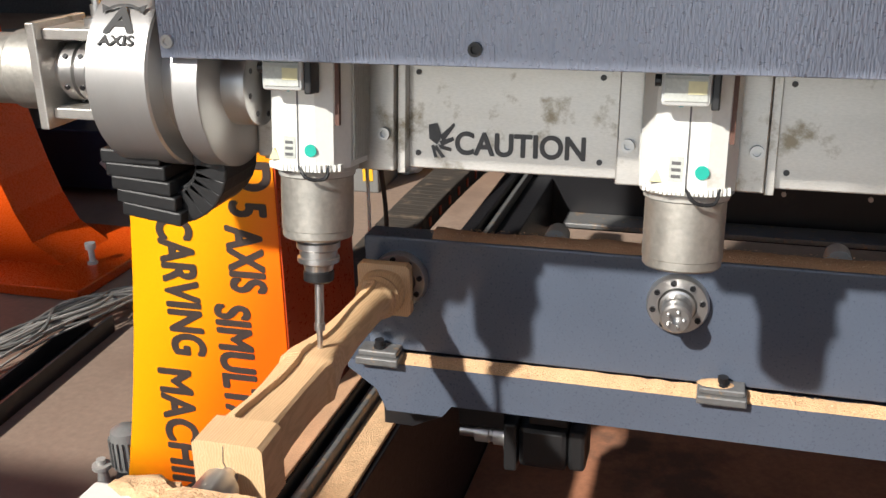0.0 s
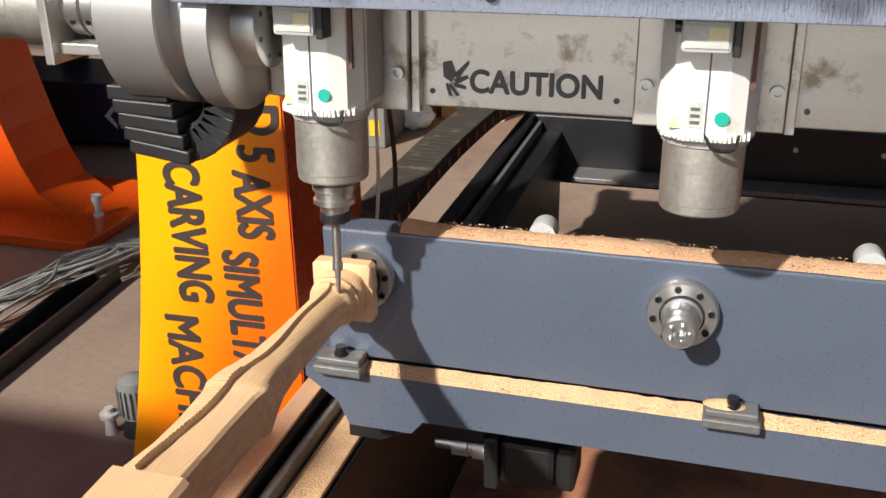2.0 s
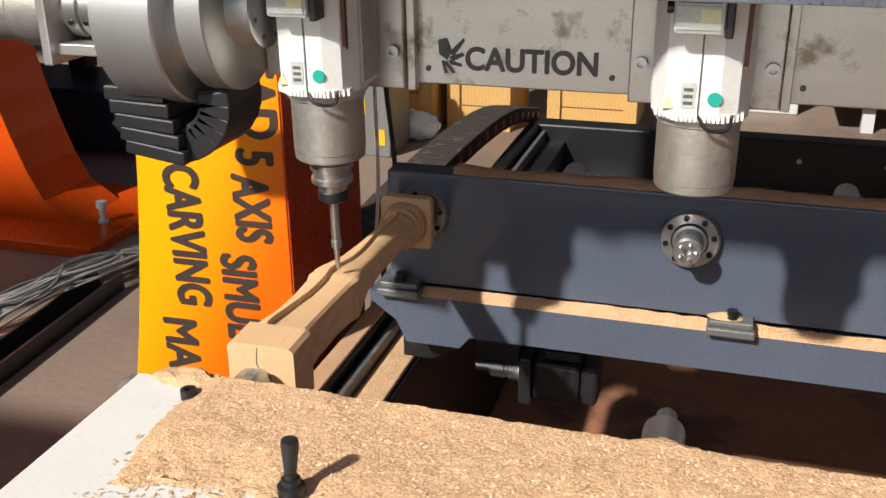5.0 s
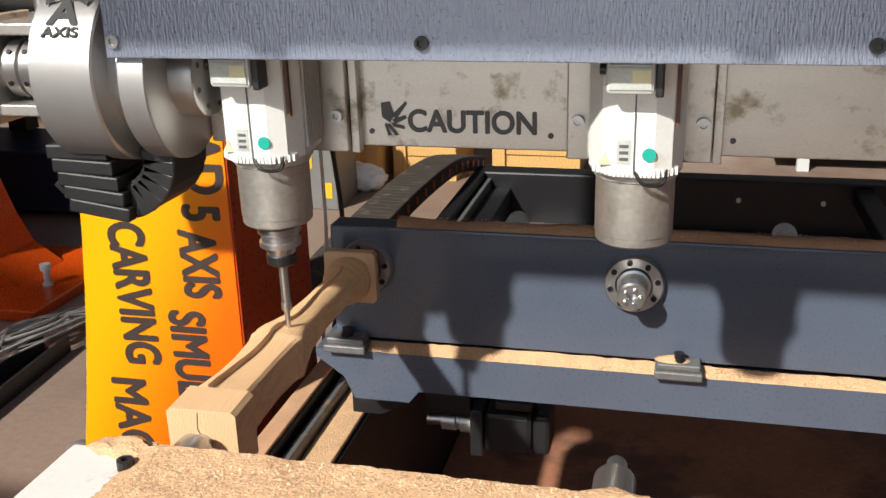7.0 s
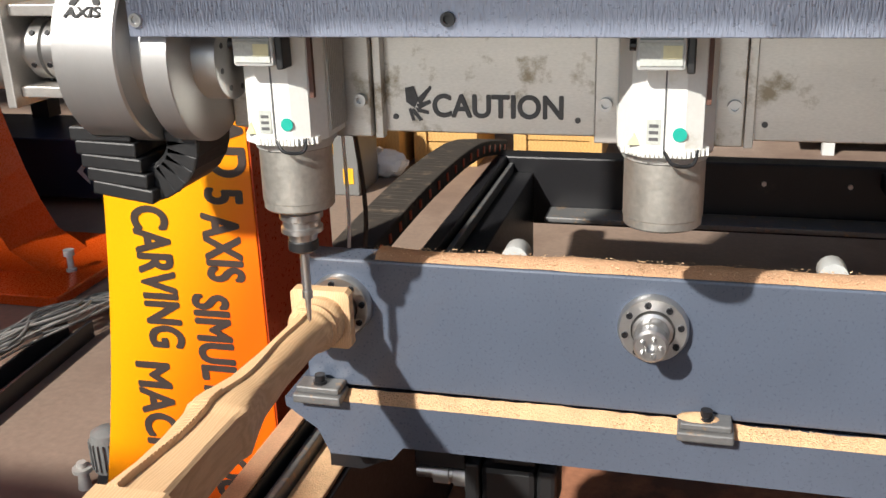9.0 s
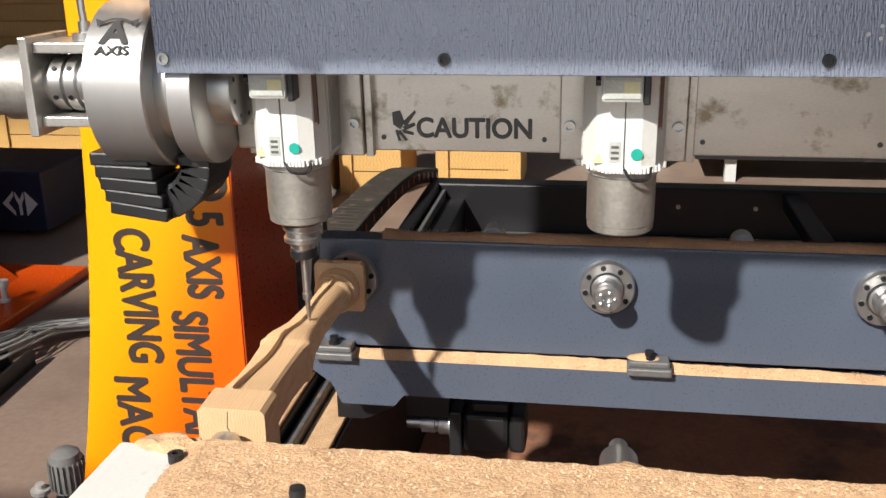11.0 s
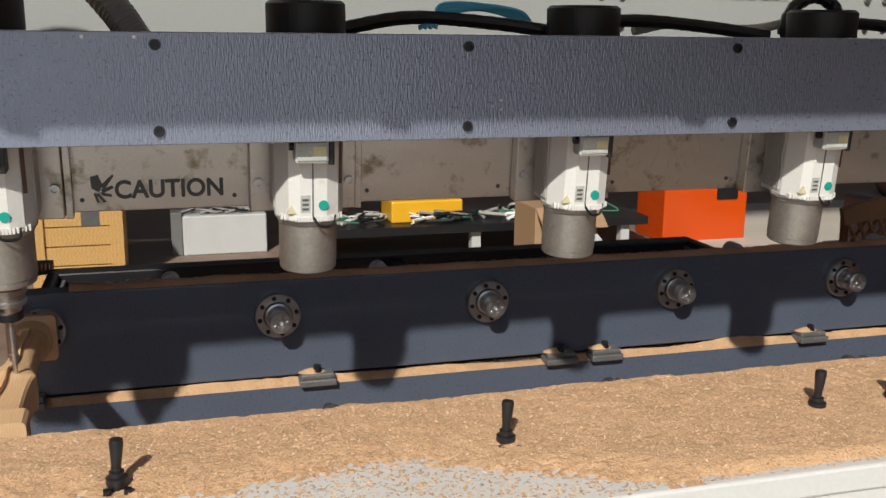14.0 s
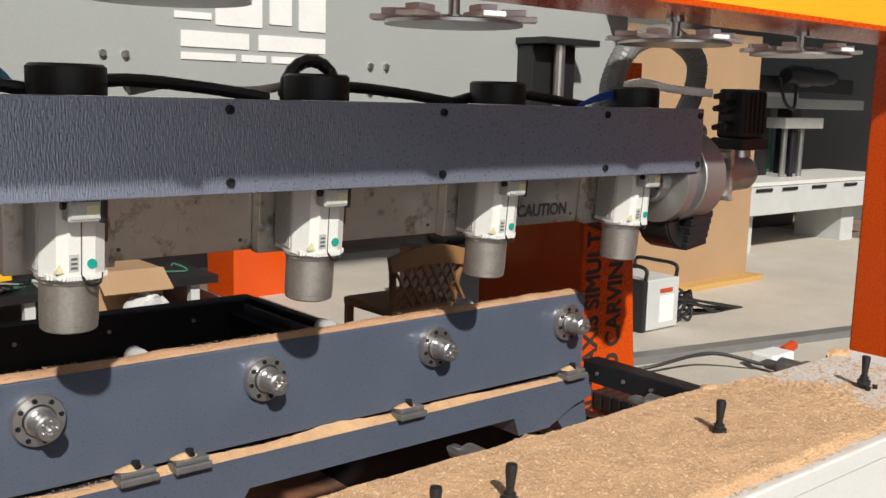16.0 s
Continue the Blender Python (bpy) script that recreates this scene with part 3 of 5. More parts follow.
    motor = part("drive_motor", boxes((0.2, 0.302, 0.128, 0.222, -0.447, -0.352), bevel=0.012), "black", w, "black servo motor")
    part("flange", boxes((0.172, 0.1995, 0.12, 0.23, -0.455, -0.345), bevel=0.005), "black", motor)
    part("end_cap", boxes((0.3025, 0.338, 0.131, 0.219, -0.444, -0.352), bevel=0.009), "black", motor)
    part("terminal_box", boxes((0.22, 0.3, 0.14, 0.21, -0.3515, -0.33), bevel=0.004), "black", motor)
    part("motor_bracket", boxes((0.075, 0.1715, 0.135, 0.215, -0.37, -0.246), bevel=0.003), "dark", w)
    br = bmesh.new()
    prism(br, [(-0.06, -0.272), (0.09, -0.272), (0.06, -0.31), (0.0, -0.34), (-0.06, -0.34)], 0.06, 0.28)
    part("bracket", br, "dark", w)
    part("side_arm", boxes((-0.02, 0.05, 0.09, 0.6, -0.3, -0.25), bevel=0.004), "dark", w)
    br = bmesh.new()
    prism(br, [(2.45, -0.25), (2.6, -0.25), (2.62, -0.34), (2.52, -0.34)], 0.02, 0.28)
    part("bracket", br, "blue", w)
    end = part("end_beam", boxes((2.585, 2.65, -0.808, 0.017, -0.19, -0.125), bevel=0.004), "dark", w, "dark end beam with a row of bolts")
    for k in range(8):
        part("bolt", rod(bmesh.new(), (2.585, -0.74 + 0.1 * k, -0.158), (2.58, -0.74 + 0.1 * k, -0.158), 0.006, 8), "steel", end)
    # far guide knobs seen over the beam
    for x in (0.27, 0.76, 1.25, 1.74, 2.2):
        part("guide_knob", lathe(bmesh.new(), (x, 0.11, 0.06), (x, 0.16, 0.06), [(0, 0.022), (0.8, 0.022), (1, 0.015)], 16), "grey", w, "pale round end cap", True)
    part("rear_plate", boxes((-0.05, 2.55, 0.0755, 0.2, -0.16, -0.05)), "dark", w)
    return w


def dust_height(x, y):
    d = 0.006 + 0.003 * noise.noise((x * 4, y * 6, 1)) + 0.0025 * noise.noise((x * 17, y * 17, 4)) + 0.0015 * noise.noise((x * 60, y * 60, 2))
    left = min(max((x - 0.0 + 0.02 * noise.noise((y * 14, 2, 0))) / 0.04, 0), 1)
    edge = -1.03 + 0.035 * noise.noise((x * 5, 1, 0)) - 0.5 * max(x - 0.6, 0)
    back = min(max((y - edge) / 0.09, 0), 1)
    front = min(max((y + 1.14 + 0.008 * noise.noise((x * 12, 0, 0))) / 0.02, 0), 1)
    right = min(max((2.3 + 0.12 * noise.noise((y * 9, 0, 0)) - x) / 0.35, 0), 1)
    thick = back * right
    cover = left * (front if x > 0.9 else 1) * thick
    speck = 0.0055 * noise.noise((x * 80, y * 130, 7)) + 0.0028 * noise.noise((x * 17, y * 34, 3)) if thick < 0.9 and left > 0.5 else 0
    return (d + 0.007) * cover - 0.0035 + speck * (1 - thick)


def heap_layer(parent):
    bm = bmesh.new()
    nx, ny = 700, 90
    grid = []
    for i in range(nx + 1):
        x = -0.02 + 2.56 * i / nx
        row = []
        for j in range(ny + 1):
            y = -1.152 + 0.3415 * j / ny
            h = dust_height(x, y) + 0.0012 * random.random()
            row.append(bm.verts.new((x, y, 0.086 + h)))
        grid.append(row)
    for i in range(nx):
        for j in range(ny):
            q = (grid[i][j], grid[i + 1][j], grid[i + 1][j + 1], grid[i][j + 1])
            if max(v.co.z for v in q) > 0.0855:
                bm.faces.new(q)
    part("table_sawdust", bm, "dust", parent, "thick uneven layer of tan sawdust", True)["kind"] = "stuff"
    ch = bmesh.new()
    for k in range(60000):
        x, y = random.uniform(0.0, 2.5), random.uniform(-1.145, -0.813)
        h = max(dust_height(x, y), 0.0003)
        if (x < 0.03 and random.random() < 0.85) or (h < 0.001 and random.random() < 0.5):
            continue
        a, s = random.uniform(0, TAU), random.uniform(0.0009, 0.0028)
        u = Vector((math.cos(a), math.sin(a), random.uniform(-0.3, 0.3))) * s
        v = Vector((-math.sin(a), math.cos(a), random.uniform(-0.3, 0.3))) * s * random.uniform(0.3, 0.6)
        c = Vector((x, y, 0.0868 + h))
        q = [ch.verts.new(c + d) for d in (-u - v, u - v, u + v, -u + v)]
        ch.faces.new(q)
    for k in range(5000):
        if k % 2:
            c = Vector((random.uniform(0.05, 2.5), random.uniform(0.025, 0.07), 0.0865 + 0.004 * noise.noise((k, 0, 0))))
        else:
            f = random.random()
            c = Vector((random.uniform(0.02, 2.5), -0.006 + 0.023 * f, -0.164 + 0.01 * f))
        a, s = random.uniform(0, TAU), random.uniform(0.0008, 0.0022)
        u = Vector((math.cos(a), math.sin(a), random.uniform(-0.3, 0.3))) * s
        v = Vector((-math.sin(a), math.cos(a), random.uniform(-0.3, 0.3))) * s * 0.5
        ch.faces.new([ch.verts.new(c + d) for d in (-u - v, u - v, u + v, -u + v)])
    part("chip_litter", ch, "chip", parent, "scattered pale wood chips")["kind"] = "stuff"


# ---------------------------------------------------------------- the carved leg
LEG_TOP, LEG_END = -0.028, -0.68


def leg_section(s):
    """half width, half height, squareness, lift at the share s from the chuck end."""
    keys = [(0.0, .049, .049, 1, 0), (0.03, .049, .049, 1, 0), (0.035, .041, .041, .2, 0), (0.06, .043, .043, 0, 0), (0.075, .037, .037, 0, .001), (0.09, .041, .041, 0, .001), (0.105, .034, .034, 0, .002), (0.12, .036, .036, 0, .003), (0.135, .031, .031, 0, .004),
            (0.2, .028, .029, .05, .007), (0.35, .027, .028, .15, .012), (0.48, .030, .030, .35, .015), (0.55, .037, .034, .6, .017), (0.60, .042, .036, .8, .017), (0.63, .036, .033, .9, .018), (0.72, .033, .031, .95, .02), (0.82, .033, .031, 1, .022), (0.9, .036, .034, 1, .024), (0.908, .038, .036, 1, .025), (0.91, .046, .046, 1, .02), (1.0, .046, .046, 1, .02)]
    for a, b in zip(keys, keys[1:]):
        if s <= b[0]:
            f = (s - a[0]) / (b[0] - a[0])
            return [p + (q - p) * f for p, q in zip(a[1:], b[1:])]
    return keys[-1][1:]


def carved_leg():
    leg = thing("carved_leg", "pale beech furniture leg half carved with stepped tool marks", "wooden leg")
    bm = bmesh.new()
    rings, seg = [], 48
    stops = sorted(set([k / 110 for k in range(111)] + [0.0301, 0.0349, 0.9081, 0.9099, 0.9101, 0.55, 0.6, 0.63]))
    for s in stops:
        hw, hh, sq, lift = leg_section(s)
        y = LEG_TOP + (LEG_END - LEG_TOP) * s
        ring = []
        for k in range(seg):
            a = TAU * (k + 0.5) / seg
            c, d = math.cos(a), math.sin(a)
            e = 1 / max(abs(c), abs(d))
            e = min(e, 1.39 if s < 0.05 else 1.33)
            r = 1 + (e - 1) * sq
            hw, hh = leg_section(s)[:2]
            ring.append(bm.verts.new((-0.012 * (1 - s) + hw * c * r + (0.003 + 0.006 * s if 0.1 < s < 0.905 else 0.012 * s), y, lift + hh * d * r)))
        rings.append(ring)
    for p, q in zip(rings, rings[1:]):
        for k in range(seg):
            bm.faces.new((p[k], p[(k + 1) % seg], q[(k + 1) % seg], q[k]))
    bm.faces.new(list(reversed(rings[0])))
    bm.faces.new(rings[-1])
    bmesh.ops.recalc_face_normals(bm, faces=bm.faces[:])
    part("leg_body", bm, "wood", leg, "carved pale beech", True)
    # raised uncut strip with comb-like tool marks, wavering along the leg
    wave = lambda s: 0.1 * math.sin(s * 9.0) + 0.06 * math.sin(s * 23.0 + 1)
    for k in range(150):
        s = 0.12 + 0.785 * k / 150
        hw, hh, sq, lift = leg_section(s)
        y = LEG_TOP + (LEG_END - LEG_TOP) * s
        rise = 0.006 if s < 0.56 else 0.009
        edge = 0.006 - hw * (0.22 + wave(s))
        ridge = bmesh.new()
        prism(ridge, [(0.006 - hw * 0.99, lift + hh * 0.2), (0.006 - hw * 1.02, lift + hh * 0.72), (0.006 - hw * 0.8, lift + hh * 0.98 + rise * 0.5), (edge - 0.002, lift + hh + rise * (1 if k % 2 else 0.8)), (edge, lift + hh * 0.93)], y - 0.0025, y + (0.0025 if k % 2 else 0.0015))
        part("tool_ridge", ridge, "wood", leg)
    part("pencil_line", sweep(bmesh.new(), [(0.008, LEG_END - 0.0004, 0.062), (0.006, LEG_END - 0.0004, 0.04), (0.012, LEG_END - 0.0004, 0.026)], 0.0006, 5), "ink", leg)
    return leg


# ---------------------------------------------------------------- the head carriage that lifts
def carriage():
    h = thing("head_carriage", "grey brushed steel head carriage with tilting axis drives", "machine head")
    part("cover", boxes((-0.143, 2.658, -0.480, -0.472, 0.451, 0.62), bevel=0.0015), "cover", h, "brushed blue grey cover sheet")
    part("cover_top", boxes((-0.143, 2.658, -0.4718, -0.2, 0.606, 0.612)), "dark", h)
    for x in (-0.13, 0.267, 0.757, 1.252, 1.746, 2.265, 2.64):
        for z in (0.472, 0.601):
            b = part("cover_bolt", lathe(bmesh.new(), (x, -0.480, z), (x, -0.485, z), [(0, 0.0085), (1, 0.0085), (1, 0.005), (0.2, 0.005)], 16), "steel" if x < 0 else "dark", h, "", True)
    for x, z in ((0.165, 0.612), (0.238, 0.612), (0.8, 0.505), (0.815, 0.515), (0.815, 0.5)):
        part("rivet", rod(bmesh.new(), (x, -0.480, z), (x, -0.482, z), 0.0028, 8), "steel", h)
    for i in range(6):
        bm = bmesh.new()
        prof = []
        for k in range(10):
            prof += [(k / 10, 0.062), (k / 10 + 0.05, 0.067)]
        lathe(bm, (0.5 * i + 0.01, -0.36, 0.62), (0.5 * i + 0.01, -0.36, 0.672), [(0, 0.066), (0.9, 0.066), (1, 0.06)], 56)
        cap = part("drive_cap", bm, "rubber", h, "black ribbed drive cap", False)
    # axis drives at both ends
    left = None
    for side in (0, 1):
        d = thing("axis_drive", "turned steel tilting axis drive with coupling and drag chain", "axis drive", "axis drives at both ends of the head")
        d.matrix_basis = pose(0, 0.008, HEAD_LIFT)
        left = left or d
        s = 1 if side == 0 else -1
        X = (lambda x: x) if side == 0 else (lambda x: 2.52 - x)
        cy, cz = -0.358, 0.407
        part("axis_housing", lathe(bmesh.new(), (X(-0.258), cy, cz), (X(-0.166), cy, cz), [(0, 0.122), (0.02, 0.126), (0.97, 0.126), (1, 0.123), (1, 0.06), (0.95, 0.055)], 80), "axis", d, "large turned steel axis housing", True)
        part("spacer", lathe(bmesh.new(), (X(-0.17), cy, cz), (X(-0.138), cy, cz), [(0, 0.09), (1, 0.09)], 48), "steel", d, "", True)
        rings = [(0, 0.03), (0.12, 0.03), (0.13, 0.042), (0.3, 0.042), (0.31, 0.031), (0.35, 0.031), (0.36, 0.043), (0.5, 0.043), (0.51, 0.036), (0.56, 0.036), (0.57, 0.043), (0.72, 0.043), (0.73, 0.031), (0.78, 0.031), (0.79, 0.038), (1, 0.038)]
        coupling = part("coupling", lathe(bmesh.new(), (X(-0.375), cy, cz), (X(-0.2585), cy, cz), rings, 36), "steel", d, "ringed steel shaft coupling", True)
        for k in range(6):
            a = k * TAU / 6 + 0.4
            for x in (-0.35, -0.325, -0.3):
                part("set_screw", rod(bmesh.new(), (X(x), cy + 0.0405 * math.cos(a), cz + 0.0405 * math.sin(a)), (X(x), cy + 0.0445 * math.cos(a), cz + 0.0445 * math.sin(a)), 0.004, 8), "dark", coupling)
        part("frame_back", boxes((min(X(-0.3745), X(-0.259)), max(X(-0.3745), X(-0.259)), cy + 0.0455, cy + 0.053, cz - 0.062, cz + 0.066)), "rust", d, "brown back plate of the coupling frame")
        for dz in (-0.062, 0.05):
            part("spacer_bar", boxes((min(X(-0.375), X(-0.2585)), max(X(-0.375), X(-0.2585)), cy - 0.045, cy + 0.045, cz + dz, cz + dz + 0.016), bevel=0.002), "plate", d, "milled aluminium bar")
        part("motor_plate", boxes((min(X(-0.3895), X(-0.375)), max(X(-0.3895), X(-0.375)), cy - 0.06, cy + 0.06, cz - 0.075, cz + 0.075), bevel=0.002), "plate", d)
        part("axis_motor", lathe(bmesh.new(), (X(-0.54), cy, cz), (X(-0.3895), cy, cz), [(0, 0.045), (0.1, 0.052), (0.6, 0.052), (0.65, 0.058), (1, 0.058)], 32), "nose", d, "pale cast motor", True)
        part("grease_fitting", lathe(bmesh.new(), (X(-0.305), cy - 0.01, cz + 0.0665), (X(-0.305), cy - 0.01, cz + 0.095), [(0, 0.02), (0.4, 0.02), (0.42, 0.009), (1, 0.009)], 14), "steel", d, "small pipe fitting", True)
        part("pipe", sweep(bmesh.new(), spline([(X(-0.305), cy - 0.01, cz + 0.093), (X(-0.305), cy - 0.01, cz + 0.13), (X(-0.29), cy - 0.008, cz + 0.142), (X(-0.262), cy, cz + 0.14)], 20), 0.006, 8), "steel", d, "bent metal pipe", True)
        # drag chain loop below the housing
        for k in range(5):
            bm = boxes((-0.047, 0.047, -0.05, 0.045, -0.0105, 0.0105), bevel=0.003)
            bmesh.ops.transform(bm, matrix=Matrix.Translation((X(-0.248 + 0.006 * k), cy - 0.015, 0.3 - 0.0205 * k)) @ Matrix.Rotation(radians(2 * k) * s, 4, "Y"), verts=bm.verts[:])
            part("chain_link", bm, "black", d)
        for k in range(15):
            a = radians(172 + 196 * k / 14)
            x, z = -0.205 + 0.068 * math.cos(a), 0.285 + 0.06 * math.sin(a)
            bm = boxes((-0.0135, 0.0135, -0.05, 0.05, -0.026, 0.024), bevel=0.004)
            bmesh.ops.transform(bm, matrix=Matrix.Translation((X(x), cy + 0.01, z)) @ Matrix.Rotation((-a if side == 0 else a) + math.pi / 2, 4, "Y"), verts=bm.verts[:])
            part("hose_link", bm, "black", d)
            bm = boxes((-0.0115, 0.0115, -0.056, -0.0502, -0.022, 0.026), bevel=0.003)
            bmesh.ops.transform(bm, matrix=Matrix.Translation((X(x), cy + 0.01, z)) @ Matrix.Rotation((-a if side == 0 else a) + math.pi / 2, 4, "Y"), verts=bm.verts[:])
            part("link_cheek", bm, "black", d)
    m = Matrix.Translation((-0.212, -0.358, 0.407)) @ Matrix.Rotation(radians(-36), 4, "X") @ Matrix.Translation((0, -0.1268, 0)) @ FACE_FRONT
    writing("lettering", "A", 0.035, m @ pose(0, 0.012, 0), "rubber", left, 1.25, 0.0022)
    writing("lettering", "AXIS", 0.0135, m @ pose(0, -0.0155, 0), "rubber", left, 1.3, 0.0008)
    ar = bmesh.new()
    for k in range(16):
        a0, a1 = radians(35 + 110 * k / 16), radians(35 + 110 * (k + 1) / 16)
        q = [ar.verts.new(((r * math.cos(a)), 0.022 + r * 0.62 * math.sin(a), 0.0)) for a, r in ((a0, 0.026), (a0, 0.032), (a1, 0.032), (a1, 0.026))]
        ar.faces.new(q)
    for sx in (-1, 1):
        ar.faces.new([ar.verts.new(v) for v in ((sx * 0.020, 0.036, 0), (sx * 0.034, 0.041, 0), (sx * 0.029, 0.027, 0))])
    bmesh.ops.transform(ar, matrix=m @ pose(0, -0.004, 0.0004), verts=ar.verts[:])
    part("arrow_mark", ar, "rubber", left, "curved double arrow")
    # hoses on top of the head
    for pts, r, mat, name in (
        ([(-0.2, -0.28, 0.5), (-0.23, -0.25, 0.62), (-0.16, -0.22, 0.72), (-0.02, -0.2, 0.78), (0.12, -0.2, 0.74), (0.2, -0.24, 0.66), (0.24, -0.28, 0.6)], 0.026, "hose", "ribbed_hose"),
        ([(2.50, -0.3, 0.58), (2.52, -0.27, 0.68), (2.63, -0.24, 0.79), (2.82, -0.22, 0.83), (2.99, -0.2, 0.77), (2.99, -0.2, 0.67), (2.91, -0.22, 0.58)], 0.03, "hose", "ribbed_hose"),
    ):
        part(name, sweep(bmesh.new(), spline(pts, 110), r, 14, 0.09), mat, h, "grey ribbed dust hose")
    for k in range(4):
        pts = [(0.72 + 0.01 * k, -0.3, 0.63), (0.77, -0.29, 0.655 + 0.006 * k), (0.85 + 0.02 * k, -0.27, 0.665), (0.95, -0.26, 0.64)]
        part("air_tube", sweep(bmesh.new(), spline(pts, 24), 0.004, 8), "bluehose", h, "light blue air tube")
    for x in (0.7, 1.12, 1.6, 2.05):
        part("cable_loom", sweep(bmesh.new(), spline([(x - 0.15, -0.33, 0.622), (x, -0.3, 0.648), (x + 0.16, -0.3, 0.64), (x + 0.3, -0.32, 0.622)], 30), 0.012, 10, 0.05), "black", h, "black sheathed cable loom")
    arc = [(1.47 + 0.065 * (1 - math.cos(a)), -0.3, 0.625 + 0.075 * math.sin(a)) for a in [math.pi * k / 20 for k in range(21)]]
    part("cable_loom", sweep(bmesh.new(), arc, 0.013, 10, 0.12), "black", h, "arched black cable loom")
    part("cable_loom", sweep(bmesh.new(), spline([(1.15, -0.28, 0.63), (1.25, -0.27, 0.645), (1.4, -0.27, 0.635), (1.5, -0.27, 0.65)], 30), 0.009, 10, 0.05), "cable", h, "pale sheathed cable loom")
    part("lift_column", boxes((2.44, 2.62, -0.04, 0.0285, 0.6, 0.79), bevel=0.004), "black", h, "black guide block")
    part("guide_head", boxes((2.43, 2.66, -0.1, 0.0285, 0.7905, 0.81), bevel=0.003), "black", h)
    part("lift_rod", rod(bmesh.new(), (2.52, -0.07, 0.6), (2.52, -0.07, 0.79), 0.016, 20), "steel", h, "polished guide rod", True)
    motor = part("side_motor", boxes((2.965, 3.085, -0.4, -0.31, 0.535, 0.68), bevel=0.008), "black", h, "black servo motor on end with ribbed flanks")
    for k in range(5):
        part("rib", boxes((2.975 + 0.023 * k, 2.983 + 0.023 * k, -0.406, -0.4, 0.55, 0.67)), "black", motor)
    part("flange", boxes((2.955, 3.095, -0.41, -0.3, 0.5, 0.5345), bevel=0.004), "black", motor)
    part("shaft", lathe(bmesh.new(), (3.03, -0.355, 0.5), (3.03, -0.355, 0.41), [(0, 0.032), (0.25, 0.032), (0.27, 0.018), (0.8, 0.018), (1, 0.026)], 18), "steel", motor, "steel shaft", True)
    for z in (0.57, 0.625, 0.66):
        part("plug", lathe(bmesh.new(), (2.965, -0.355, z), (2.885, -0.355, z - 0.004), [(0, 0.018), (0.5, 0.018), (0.55, 0.011), (1, 0.008)], 12), "black", motor, "black cable plug")
    part("cable_sleeve", sweep(bmesh.new(), spline([(2.6, -0.2, 0.66), (2.7, -0.22, 0.69), (2.8, -0.26, 0.675), (2.9, -0.33, 0.665)], 40), 0.011, 10, 0.18), "paper", h, "white ribbed cable sleeve")
    for k in range(3):
        part("air_tube", sweep(bmesh.new(), spline([(2.3, -0.35, 0.62), (2.42, -0.34, 0.64 + 0.008 * k), (2.56, -0.33, 0.645 + 0.006 * k), (2.66, -0.33, 0.615)], 24), 0.004, 8), "darktube", h, "blue air tube")
    return h


